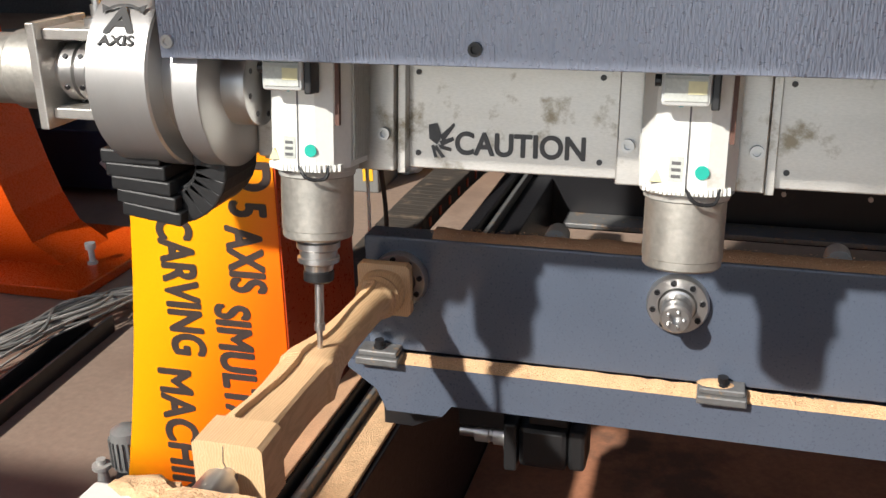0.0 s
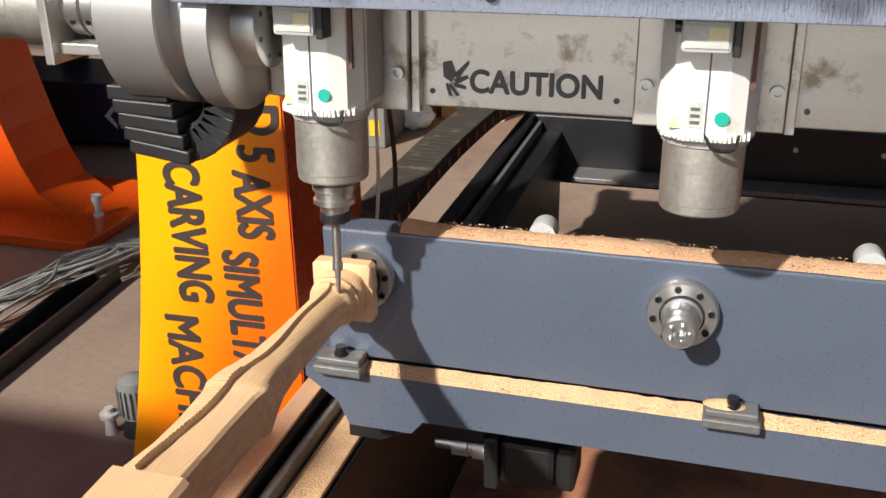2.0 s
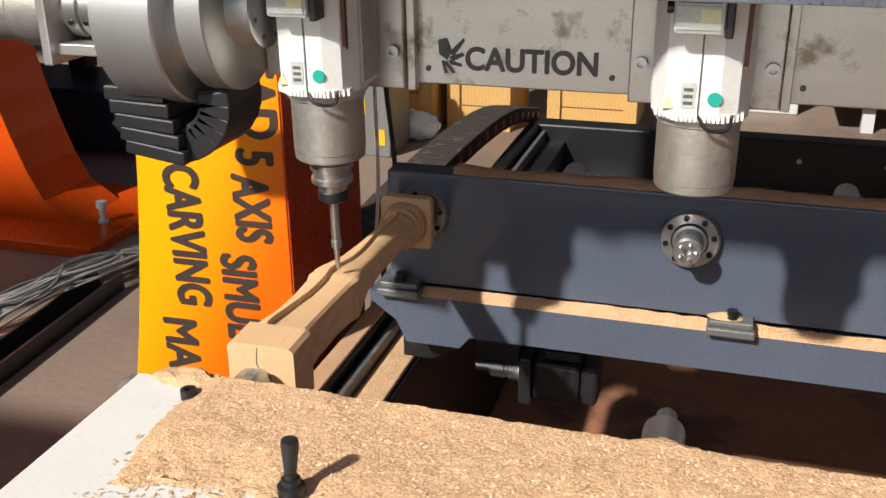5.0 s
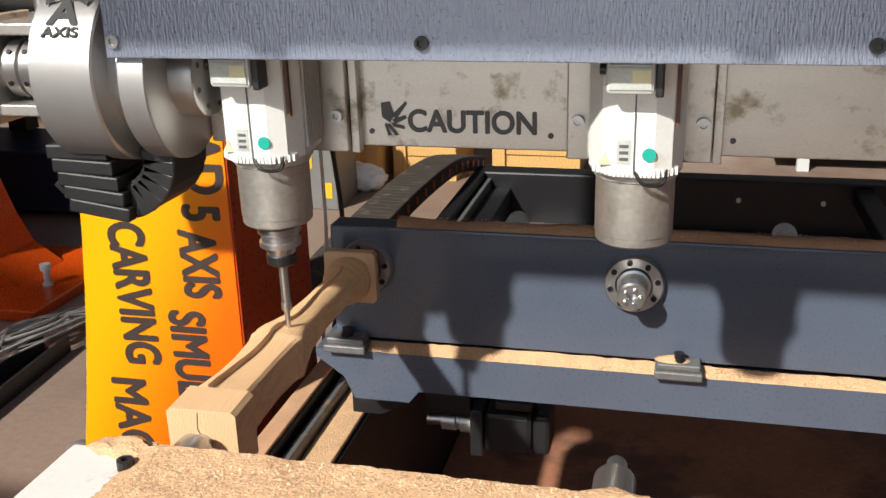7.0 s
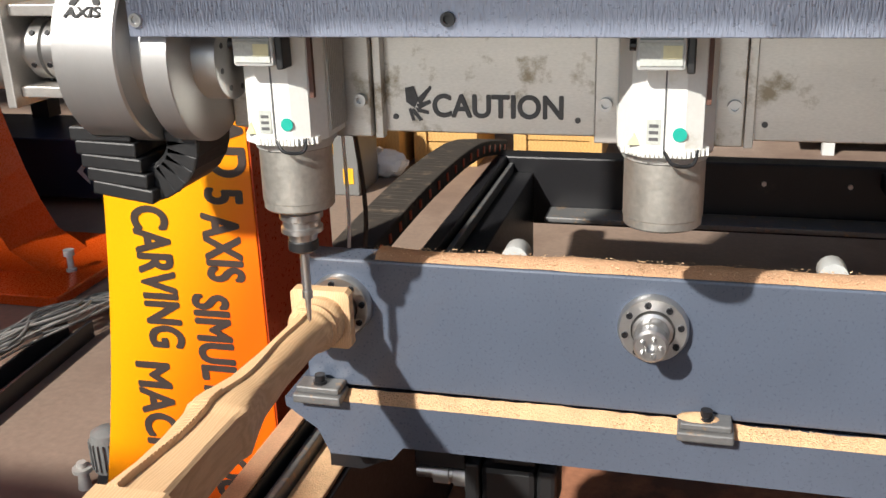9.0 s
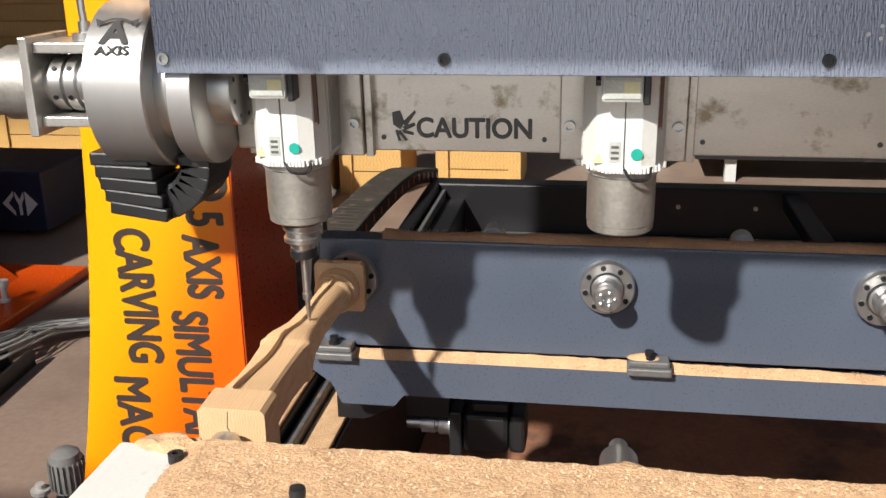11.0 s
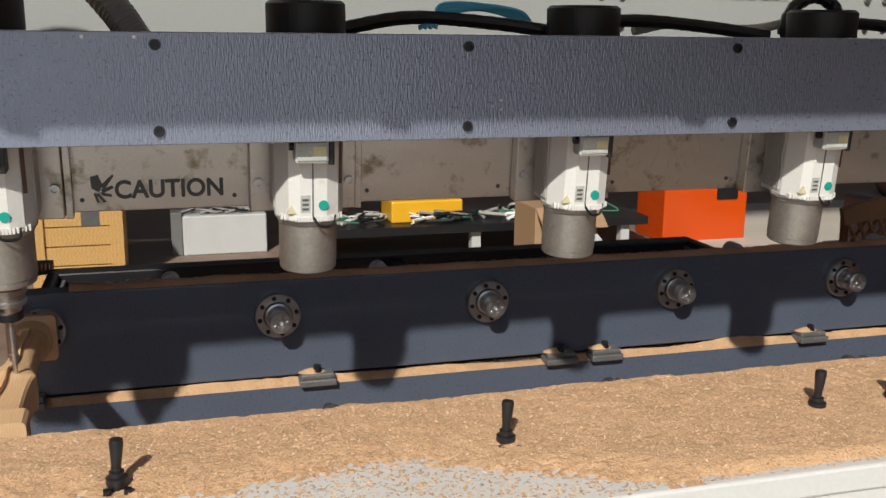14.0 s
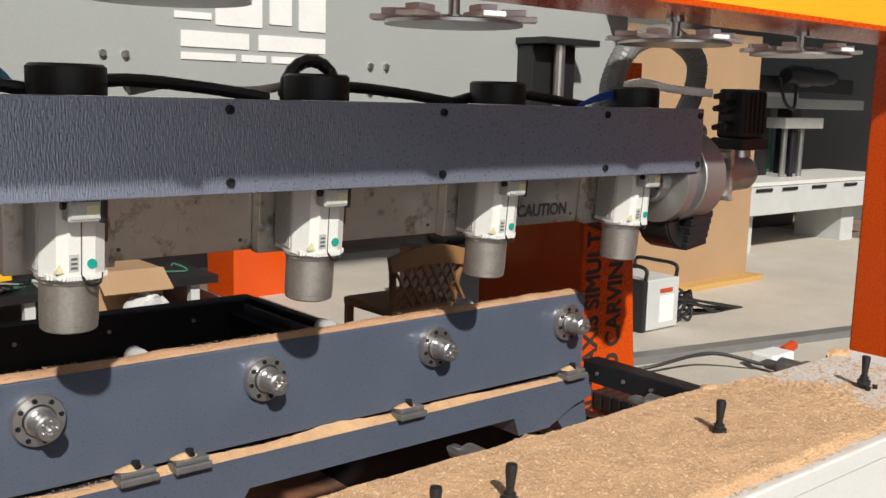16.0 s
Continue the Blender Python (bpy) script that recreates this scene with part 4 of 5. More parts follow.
# ---------------------------------------------------------------- the spindle bank that tilts
def bank():
    b = thing("spindle_bank", "tilting bank of six white routing spindles on aluminium plates", "spindle bank")
    yp = -0.263
    part("back_plate", boxes((-0.11, 2.63, yp, yp + 0.03, 0.294, 0.56), bevel=0.002), "plate", b, "scratched aluminium back plate")
    for i in range(6):
        x = 0.5 * i + 0.01
        # raised mounting plates and side ribs
        part("mount_plate", boxes((x - 0.095, x + 0.095, yp - 0.03, yp - 0.0005, 0.292, 0.56), bevel=0.002), "plate", b, "milled mounting plate")
        part("rib", boxes((x + 0.096, x + 0.108, yp - 0.018, yp - 0.0005, 0.288, 0.56), bevel=0.001), "plate", b)
        for sx in (-0.08, 0.082):
            part("bolt", lathe(bmesh.new(), (x + sx, yp - 0.03, 0.345), (x + sx, yp - 0.04, 0.345), [(0, 0.009), (1, 0.009), (1, 0.005), (0.2, 0.005)], 14), "steel", b, "", True)
        for sx, sz in ((0.122, 0.316), (0.122, 0.43), (0.38, 0.316), (0.38, 0.43)):
            part("hole_plug", disc(bmesh.new(), x + sx, yp, sz, 0.004), "ink", b)
        spindle(b, x, i)
    m = Matrix.Translation((0.279, yp - 0.0012, 0.331)) @ FACE_FRONT
    writing("lettering", "CAUTION", 0.031, m, "ink", b, 0.93, 0.0013)
    m = Matrix.Translation((2.279, yp - 0.0012, 0.331)) @ FACE_FRONT
    writing("lettering", "CAUTION", 0.031, m, "ink", b, 0.93, 0.0013)
    # crushed-hand warning mark: dark blade and spread strokes
    hm = bmesh.new()
    for pts in (((0.152, 0.368), (0.165, 0.371), (0.172, 0.352), (0.165, 0.34), (0.153, 0.348)), ((0.168, 0.352), (0.189, 0.372), (0.191, 0.368), (0.174, 0.344)), ((0.168, 0.345), (0.188, 0.352), (0.19, 0.347), (0.172, 0.338)),
                ((0.166, 0.341), (0.186, 0.336), (0.186, 0.331), (0.17, 0.334)), ((0.164, 0.34), (0.177, 0.323), (0.172, 0.321), (0.16, 0.336)), ((0.16, 0.34), (0.166, 0.322), (0.161, 0.321), (0.156, 0.338))):
        hm.faces.new([hm.verts.new((x - 0.005, yp - 0.0014, z - 0.011)) for x, z in reversed(pts)])
    bmesh.ops.recalc_face_normals(hm, faces=hm.faces[:])
    rnd = random.Random(5)
    for k in range(16):
        x0, z0 = 1.18 + 0.15 * rnd.random(), 0.325 + 0.08 * rnd.random()
        ln, sl = rnd.uniform(0.012, 0.04), rnd.uniform(-0.5, 0.5)
        sc = bmesh.new()
        sc.faces.new([sc.verts.new(q) for q in ((x0, yp - 0.0012, z0), (x0 + 0.0022, yp - 0.0012, z0), (x0 + 0.002 + sl * ln, yp - 0.0012, z0 + ln), (x0 + 0.0008 + sl * ln, yp - 0.0012, z0 + ln))])
        part("scratch", sc, "fin", b, "pale scratch in the metal")
    part("warning_mark", hm, "ink", b, "dark printed warning mark")
    # cradle discs at both ends
    for x0, x1, hx0, hx1 in ((-0.137, -0.098, -0.098, -0.062), (2.657, 2.618, 2.618, 2.582)):
        cy, cz = -0.358, 0.412
        part("cradle_disc", lathe(bmesh.new(), (x0, cy, cz), (x1, cy, cz), [(0, 0.112), (0.05, 0.114), (0.95, 0.114), (1, 0.111)], 64), "axis", b, "turned steel cradle disc", True)
        hub = part("hub", lathe(bmesh.new(), (hx0, cy, cz), (hx1, cy, cz), [(0, 0.056), (0.94, 0.056), (1, 0.053)], 48), "steel", b, "turned steel hub", True)
        for k in range(8):
            a = k * TAU / 8 + 0.3
            part("screw", rod(bmesh.new(), (hx1, cy + 0.043 * math.cos(a), cz + 0.043 * math.sin(a)), (hx1 + (0.001 if hx1 > hx0 else -0.001), cy + 0.043 * math.cos(a), cz + 0.043 * math.sin(a)), 0.004, 8), "ink", hub)
        part("cradle_arm", boxes((min(x1, hx1), max(x1, hx1), yp - 0.045, yp + 0.029, 0.305, 0.5), bevel=0.003), "plate", b)
    return b


def spindle(b, x, i):
    y = -0.345
    outline = [(-0.056, 0.05), (-0.058, -0.02), (-0.04, -0.055), (-0.022, -0.0625), (0.024, -0.0625), (0.045, -0.05), (0.058, -0.02), (0.056, 0.05)]
    bm = bmesh.new()
    lo = [bm.verts.new((x + px, y + py, 0.306)) for px, py in outline]
    hi = [bm.verts.new((x + px, y + py, 0.6)) for px, py in outline]
    bm.faces.new(list(reversed(lo)))
    bm.faces.new(hi)
    for k in range(len(lo)):
        q = (k + 1) % len(lo)
        bm.faces.new((lo[k], lo[q], hi[q], hi[k]))
    bmesh.ops.recalc_face_normals(bm, faces=bm.faces[:])
    body = part("spindle", bm, "white", b, "white routing spindle with dusty steel nose")
    # cooling ribs on both flanks
    fins = bmesh.new()
    for k in range(9):
        yy = y - 0.012 + 0.0068 * k
        for sx in (-1, 1):
            box(fins, x + sx * 0.0575 - 0.003, x + sx * 0.0575 + 0.003, yy, yy + 0.0033, 0.315, 0.59)
    part("cooling_ribs", fins, "fin", body, "grey cooling ribs")
    ticks = bmesh.new()
    for k in range(20):
        xx = x - 0.052 + 0.0053 * k
        yy = y - 0.0635 if abs(xx - x) < 0.026 else y - 0.0635 + (abs(xx - x) - 0.026) * 0.85
        box(ticks, xx, xx + 0.0038, yy - 0.0008, yy + 0.01, 0.3035, 0.3125)
    part("notched_rim", ticks, "white", body)
    part("seam", boxes((x - 0.001, x + 0.001, y - 0.0636, y - 0.0624, 0.308, 0.43)), "ink", body)
    part("slot_strip", boxes((x + 0.044, x + 0.052, y - 0.047, y - 0.040, 0.365, 0.58)), "rust", body, "rust brown slot")
    part("collar", lathe(bmesh.new(), (x, y, 0.306), (x, y, 0.292), [(0, 0.058), (0.4, 0.058), (0.5, 0.054), (1, 0.053)], 40), "fin", body, "", True)
    nose = part("nose", lathe(bmesh.new(), (x, y, 0.292), (x, y, 0.203), [(0, 0.049), (0.02, 0.0505), (0.85, 0.0505), (0.86, 0.0495), (0.97, 0.0495), (1, 0.047), (1, 0.02)], 48), "nose", body, "dusty steel spindle nose", True)
    # terminal box
    tb = part("terminal_box", boxes((x - 0.034, x + 0.022, y - 0.097, y - 0.0628, 0.412, 0.478), bevel=0.005), "grey", body, "pale plastic terminal box")
    part("box_lid", boxes((x - 0.03, x + 0.018, y - 0.0985, y - 0.0972, 0.418, 0.444)), "label", tb)
    part("box_label", boxes((x - 0.004, x + 0.017, y - 0.0995, y - 0.0988, 0.426, 0.441)), "warn", tb, "yellow label")
    part("box_glass", boxes((x - 0.03, x + 0.018, y - 0.0985, y - 0.0972, 0.447, 0.474)), "glass", tb, "smoked glossy window")
    part("box_back", boxes((x + 0.0225, x + 0.032, y - 0.092, y - 0.0628, 0.408, 0.478), bevel=0.002), "black", tb)
    part("gland", rod(bmesh.new(), (x - 0.035, y - 0.085, 0.44), (x - 0.042, y - 0.085, 0.44), 0.007, 12), "dark", tb)
    part("sticker", disc(bmesh.new(), x + 0.018, y - 0.0625, 0.332, 0.0085), "teal", body, "round teal sticker")
    part("sticker", disc(bmesh.new(), x - 0.012, y - 0.0625, 0.414, 0.0055), "cyan", body, "round cyan sticker")
    lab = part("label", boxes((x - 0.021, x - 0.004, y - 0.0637, y - 0.0628, 0.32, 0.35)), "label", body, "printed data label")
    for k in range(3):
        part("label_bar", boxes((x - 0.018, x - 0.007, y - 0.0642, y - 0.0638, 0.324 + 0.008 * k, 0.328 + 0.008 * k)), "ink", lab)
    tri = bmesh.new()
    prism(tri, [(x - 0.043, 0.318), (x - 0.028, 0.318), (x - 0.0355, 0.333)], y - 0.0615, y - 0.05)
    part("warning_label", tri, "warn", body, "yellow warning triangle")
    part("cable", sweep(bmesh.new(), spline([(x + 0.0, y - 0.062, 0.312), (x + 0.012, y - 0.066, 0.296), (x + 0.034, y - 0.056, 0.294), (x + 0.04, y - 0.052, 0.312)], 16), 0.0025, 8), "black", body)
    part("nose_pin", rod(bmesh.new(), (x + 0.005, y - 0.02, 0.203), (x + 0.005, y - 0.02, 0.198), 0.004, 8), "paper", body)
    if i == 0:
        holder = part("tool_holder", lathe(bmesh.new(), (x, y, 0.203), (x, y, 0.135), [(0, 0.026), (0.1, 0.026), (0.12, 0.031), (0.25, 0.031), (0.3, 0.027), (0.42, 0.027), (0.45, 0.03), (0.55, 0.03), (0.6, 0.022), (0.75, 0.02), (0.76, 0.021)], 32), "steel", nose, "ringed steel tool holder", True)
        part("collet_nut", lathe(bmesh.new(), (x, y, 0.153), (x, y, 0.135), [(0, 0.0205), (0.1, 0.022), (0.8, 0.022), (1, 0.017)], 24), "black", nose, "black collet nut", True)
        part("cutter", lathe(bmesh.new(), (x, y, 0.135), (x, y, 0.024), [(0, 0.0065), (0.55, 0.0065), (0.56, 0.0078), (0.66, 0.0078), (0.67, 0.0045), (0.8, 0.004), (0.97, 0.003), (1, 0.001)], 16), "steel", nose, "long slender steel cutter", True)


# ---------------------------------------------------------------- the hall's other things
def tool_magazine():
    m = thing("tool_magazine", "orange overhead beam with a row of tool changer discs", "tool changer")
    part("magazine_beam", boxes((-0.34, 3.3145, -0.835, -0.605, 0.8405, 1.05), bevel=0.004), "yellow", m, "orange yellow beam")
    part("beam_flange", boxes((-0.34, 3.3145, -0.872, -0.6, 0.828, 0.84)), "orange", m, "orange lower flange")
    for x in (-0.06, 0.5, 1.04, 1.59, 2.235, 2.76):
        d = part("tool_disc", lathe(bmesh.new(), (x, -0.68, 0.768), (x, -0.68, 0.775), [(0, 0.04), (0, 0.125), (0.8, 0.125), (1, 0.122)], 56), "steel", m, "round steel magazine disc", True)
        part("shaft", lathe(bmesh.new(), (x, -0.68, 0.7755), (x, -0.68, 0.828), [(0, 0.03), (0.2, 0.03), (0.21, 0.011), (0.8, 0.011), (0.81, 0.02), (1, 0.02)], 18), "steel", d)
        for k in range(6):
            a = k * TAU / 6 + 0.3
            for lo, hi, r0, r1, w0 in ((0.7755, 0.785, 0.075, 0.15, 0.022), (0.7855, 0.797, 0.085, 0.13, 0.016)):
                bm = boxes((r0, r1, -w0, w0, lo, hi), bevel=0.002)
                bmesh.ops.transform(bm, matrix=Matrix.Translation((x, -0.68, 0)) @ Matrix.Rotation(a, 4, "Z"), verts=bm.verts[:])
                part("tool_gripper", bm, "paper", d, "white plastic gripper fork")
    part("hanger_arm", boxes((2.8, 2.9, -0.6045, 0.0295, 0.94, 1.04), bevel=0.004), "yellow", m)
    part("support_column", boxes((3.315, 3.475, -0.84, -0.6, FLOOR, 1.06), bevel=0.006), "orange", m, "orange support column")


def left_machine():
    o = thing("neighbour_machine", "glossy orange flared machine stand on the floor", "machine stand")
    outline = [(-4.6, FLOOR + 0.05)] + [(-2.45 - 0.62 * (k / 14) ** 0.55, FLOOR + 0.05 + 2.6 * (k / 14) ** 1.25) for k in range(15)] + [(-4.6, 1.7)]
    part("stand", prism(bmesh.new(), outline, 2.25, 2.6), "orange", o, "flared orange stand")
    part("foot_plate", boxes((-4.6, -2.2, 2.0, 2.8, FLOOR, FLOOR + 0.05), bevel=0.008), "orange", o, "orange foot plate")
    part("anchor_bolt", lathe(bmesh.new(), (-2.33, 2.3, FLOOR + 0.05), (-2.33, 2.3, FLOOR + 0.15), [(0, 0.024), (0.1, 0.024), (0.12, 0.014), (0.7, 0.014), (0.72, 0.024), (1, 0.024)], 14), "grey", o, "pale anchor bolt")
    o.matrix_basis = pose(0.2, -0.35, 0)
    n = thing("navy_machine", "deep navy machine bed with pale diamond marks", "machine bed")
    part("navy_body", boxes((-5.5, -2.53, 3.0, 3.6, FLOOR + 0.04, -0.57), bevel=0.01), "darkblue", n, "deep navy steel bed")
    for pts in (((-2.9, -0.63), (-2.83, -0.56), (-2.83, -0.585), (-2.865, -0.63), (-2.83, -0.675), (-2.83, -0.70)), ((-2.69, -0.63), (-2.76, -0.56), (-2.76, -0.70)), ((-2.82, -0.565), (-2.795, -0.61), (-2.77, -0.565), (-2.77, -0.6), (-2.787, -0.635), (-2.787, -0.695), (-2.803, -0.695), (-2.803, -0.635), (-2.82, -0.6))):
        bm = bmesh.new()
        prism(bm, [(x + 0.12, z - 0.12) for x, z in pts], 2.994, 2.999)
        part("panel_mark", bm, "paper", n, "pale angular mark")
    part("upper_deck", boxes((-5.5, -2.9, 3.3, 4.2, -0.3, -0.2)), "dark", n)
    for x in (-5.2, -4.3, -3.4):
        part("post", boxes((x, x + 0.12, 3.5, 3.62, -0.57, -0.3)), "dark", n)
    # cable tray with a bundle of cables
    c = thing("cable_tray", "low dark cable tray with loose grey cables", "cable tray")
    tray = bmesh.new()
    for x0, x1, z0, z1 in ((-0.06, 0.06, 0.0, 0.012), (-0.06, -0.048, 0.012, 0.07), (0.048, 0.06, 0.012, 0.07)):
        box(tray, x0, x1, -1.0, 0.05, z0, z1)
    part("tray", tray, "dark", c, "dark sheet metal channel").matrix_basis = pose(-1.74, 1.38, FLOOR, 0, 0, 4)
    rnd = random.Random(11)
    for k in range(30):
        a, b2, h = rnd.uniform(-0.13, 0.05), rnd.uniform(-0.09, 0.05), rnd.uniform(0.0, 0.05)
        pts = [(-1.95 + 1.6 * a, 0.3, FLOOR + 0.06 + h), (-1.88 + 1.4 * a, 0.75, FLOOR + 0.07 + h), (-1.83 + b2, 1.1 + 0.1 * a, FLOOR + 0.075 + h), (-1.77 + a, 1.42, FLOOR + 0.07 + h * 0.8), (-1.7 + b2, 1.68 + 0.3 * a, FLOOR + 0.05 + h * 0.6), (-1.35, 1.86 + 0.5 * a, FLOOR + 0.03 + h * 0.4), (-0.9, 1.92 + 0.4 * b2, FLOOR + 0.02 + 0.3 * h)]
        part("cable", sweep(bmesh.new(), spline(pts, 40), 0.0045 + 0.0015 * (k % 2), 7), ("cable", "hose", "hose", "fin")[k % 4], c)
    p = thing("pump", "small grey finned pump motor on the floor", "pump")
    px, py = -1.03, 0.53
    part("pump_motor", lathe(bmesh.new(), (px, py, FLOOR + 0.06), (px, py, FLOOR + 0.19), [(0, 0.046), (0.75, 0.046), (0.9, 0.042), (1, 0.022)], 24), "hose", p, "", True)
    for k in range(20):
        a = k * TAU / 20
        fin = box(bmesh.new(), 0.045, 0.052, -0.0016, 0.0016, FLOOR + 0.07, FLOOR + 0.155)
        bmesh.ops.transform(fin, matrix=Matrix.Translation((px, py, 0)) @ Matrix.Rotation(a, 4, "Z"), verts=fin.verts[:])
        part("fin", fin, "hose", p)
    part("pump_base", lathe(bmesh.new(), (px, py, FLOOR), (px, py, FLOOR + 0.06), [(0, 0.05), (1, 0.035)], 18), "dark", p, "", True)
    part("valve", lathe(bmesh.new(), (px - 0.075, py - 0.03, FLOOR), (px - 0.075, py - 0.03, FLOOR + 0.085), [(0, 0.02), (0.6, 0.014), (0.65, 0.028), (0.8, 0.028), (0.82, 0.014), (1, 0.014)], 14), "fin", p, "", True)


def crate(x, y, z, w, d, h, mat="crate"):
    c = thing("wooden_crate", "yellow pine crate with battens standing on the floor", "crate", "crates at the back")
    part("crate_body", boxes((x, x + w, y, y + d, z, z + h)), mat, c)
    n = max(2, int(h / 0.12))
    for k in range(n):
        part("plank", boxes((x - 0.002, x + w + 0.002, y - 0.02, y - 0.001, z + h * k / n + 0.004, z + h * (k + 1) / n - 0.004)), mat, c)
    for xx in (x, x + w - 0.08):
        part("batten", boxes((xx, xx + 0.08, y - 0.04, y - 0.0205, z, z + h)), mat, c)
    part("stencil_bar", boxes((x + w * 0.55, x + w * 0.75, y - 0.0215, y - 0.0205, z + h * 0.6, z + h * 0.75)), "ink", c, "dark stencilled bar")


def back_things():
    for a in ((-1.62, 4.0, FLOOR, 0.42, 0.5, 0.6), (-1.15, 4.15, FLOOR, 0.4, 0.5, 0.58), (-0.56, 4.35, FLOOR, 0.55, 0.5, 0.62), (1.15, 5.6, FLOOR, 0.5, 0.4, 0.5), (-4.2, 5.2, FLOOR, 1.4, 0.9, 1.5)):
        crate(*a)
    mb = thing("metal_box", "grey sheet metal box with yellow labels on the floor", "metal box")
    part("box_body", boxes((-1.5, -1.27, 3.4, 3.75, FLOOR, FLOOR + 0.5), bevel=0.008), "hose", mb, "grey sheet metal")
    for x, z in ((-1.36, 0.07), (-1.47, 0.24)):
        part("tag", boxes((x, x + 0.06, 3.396, 3.3995, FLOOR + z, FLOOR + z + 0.09)), "yellow", mb, "yellow label")
    bag = bmesh.new()
    bmesh.ops.create_icosphere(bag, subdivisions=4, radius=1)
    for v in bag.verts:
        q = v.co.copy()
        v.co = Vector((-1.28 + 0.17 * q.x, 3.84 + 0.09 * q.y, FLOOR + 0.08 + 0.085 * q.z)) + 0.03 * noise.noise_vector(q * 2.2) + 0.012 * noise.noise_vector(q * 6)
        v.co.z = max(v.co.z, FLOOR + 0.001)
    tagged(part("plastic_bag", bag, "paper", None, "", True), "crumpled pale plastic bag on the floor by the crates", "bag")
    c = thing("white_cabinet", "white metal equipment cabinet", "cabinet")
    part("cabinet_body", boxes((0.36, 0.95, 5.0, 5.5, FLOOR, -0.665), bevel=0.01), "grey", c)
    part("side_panel", boxes((0.28, 0.357, 5.02, 5.48, FLOOR, -0.64), bevel=0.004), "hose", c, "grey side panel")
    for k in range(7):
        part("lying_cable", sweep(bmesh.new(), spline([(0.3 + 0.06 * k, 5.05 + 0.04 * (k % 3), -0.655), (0.45 + 0.06 * k, 5.1, -0.63 + 0.01 * (k % 2)), (0.6 + 0.05 * k, 5.04 + 0.03 * (k % 4), -0.645), (0.75 + 0.03 * k, 5.2, -0.655)], 20), 0.008, 7), ("cable", "black", "fin")[k % 3], c)
    w = thing("work_bench", "cluttered dark work bench along the back", "bench")
    part("bench_top", boxes((1.1, 3.8, 4.6, 5.3, -0.79, -0.73)), "dark", w)
    for x in (1.3, 2.4, 3.6):
        part("leg", boxes((x, x + 0.07, 4.65, 4.72, FLOOR, -0.79)), "grey", w)
    y = thing("yellow_toolbox", "yellow metal toolbox on the bench", "toolbox")
    part("toolbox_body", boxes((1.82, 2.36, 4.75, 5.1, -0.73, -0.57), bevel=0.012), "yellow", y, "yellow enamelled sheet metal")
    part("handle", sweep(bmesh.new(), spline([(1.95, 4.92, -0.572), (1.97, 4.92, -0.53), (2.2, 4.92, -0.53), (2.22, 4.92, -0.572)], 20), 0.009, 8), "black", y)
    r = thing("orange_cabinet", "bright orange machine cabinet", "cabinet")
    part("cabinet_body", boxes((3.93, 4.65, 4.6, 5.05, FLOOR, -0.33), bevel=0.01), "orange", r, "bright orange sheet metal")
    part("dark_panel", boxes((4.38, 4.56, 4.59, 4.5995, -0.62, -0.38)), "dark", r)
    for k in range(44):
        x, yy = random.uniform(1.2, 3.6), random.uniform(4.62, 4.95)
        s = random.uniform(0.03, 0.1)
        t = thing("workshop_clutter", "small piece of cable or tool lying on the bench", "clutter", "clutter on the bench")
        cab = sweep(bmesh.new(), spline([(x + random.uniform(-s, s) * 2, yy + random.uniform(-s, s), -0.73 + random.uniform(0.005, s)) for q in range(6)], 30), random.uniform(0.006, 0.014), 7)
        part("coil", cab, random.choice(("cable", "black", "paper", "green", "fin")), t)
    b = thing("gear_machine", "old dark cast iron gear machine behind the bed", "machine")
    part("machine_base", boxes((4.9, 5.6, 3.3, 3.8, FLOOR, -0.45), bevel=0.03), "dark", b)
    part("gear_case", lathe(bmesh.new(), (5.0, 3.5, -0.3), (5.6, 3.5, -0.3), [(0, 0.1), (0.05, 0.16), (0.4, 0.16), (0.42, 0.1), (0.6, 0.1), (0.62, 0.14), (1, 0.14)], 24), "dark", b, "", True)
    part("outlet", lathe(bmesh.new(), (5.3, 3.35, -0.28), (5.3, 3.2, -0.28), [(0, 0.07), (1, 0.07), (1, 0.05), (0.2, 0.05)], 20), "dark", b)
    cb = thing("cardboard_box", "open brown cardboard box with crumpled plastic on the floor", "box")
    part("box_body", boxes((2.6, 3.05, 3.9, 4.3, FLOOR, -0.5), bevel=0.006), "card", cb, "brown cardboard")
    flap = boxes((2.6, 3.05, -0.2, 0.0, 0.0, 0.006))
    bmesh.ops.transform(flap, matrix=pose(0, 3.9, -0.5, 35), verts=flap.verts[:])
    part("flap", flap, "card", cb)
    wrap = bmesh.new()
    bmesh.ops.create_icosphere(wrap, subdivisions=3, radius=1)
    for v in wrap.verts:
        q = v.co.copy()
        v.co = Vector((2.9 + 0.16 * q.x, 3.8 + 0.07 * q.y, FLOOR + 0.16 + 0.15 * q.z)) + 0.05 * noise.noise_vector(q * 2.4)
        v.co.z = max(v.co.z, FLOOR + 0.001)
    tagged(part("plastic_wrap", wrap, "grey"), "crumpled pale plastic wrap leaning on a cardboard box", "wrap")
    dining_chair(3.62, 2.1)
    welder(5.95, 2.2)
    p = thing("fibreboard_sheet", "large brown fibreboard sheet leaning upright", "board")
    part("sheet", boxes((6.3, 8.3, 2.95, 2.99, FLOOR + 0.06, 1.25)), "card", p)
    part("pallet", boxes((6.3, 8.36, 2.8, 3.2, FLOOR, FLOOR + 0.06)), "crate", p)
    g = thing("sliding_saw", "pale grey sliding table saw with dark frame", "saw")
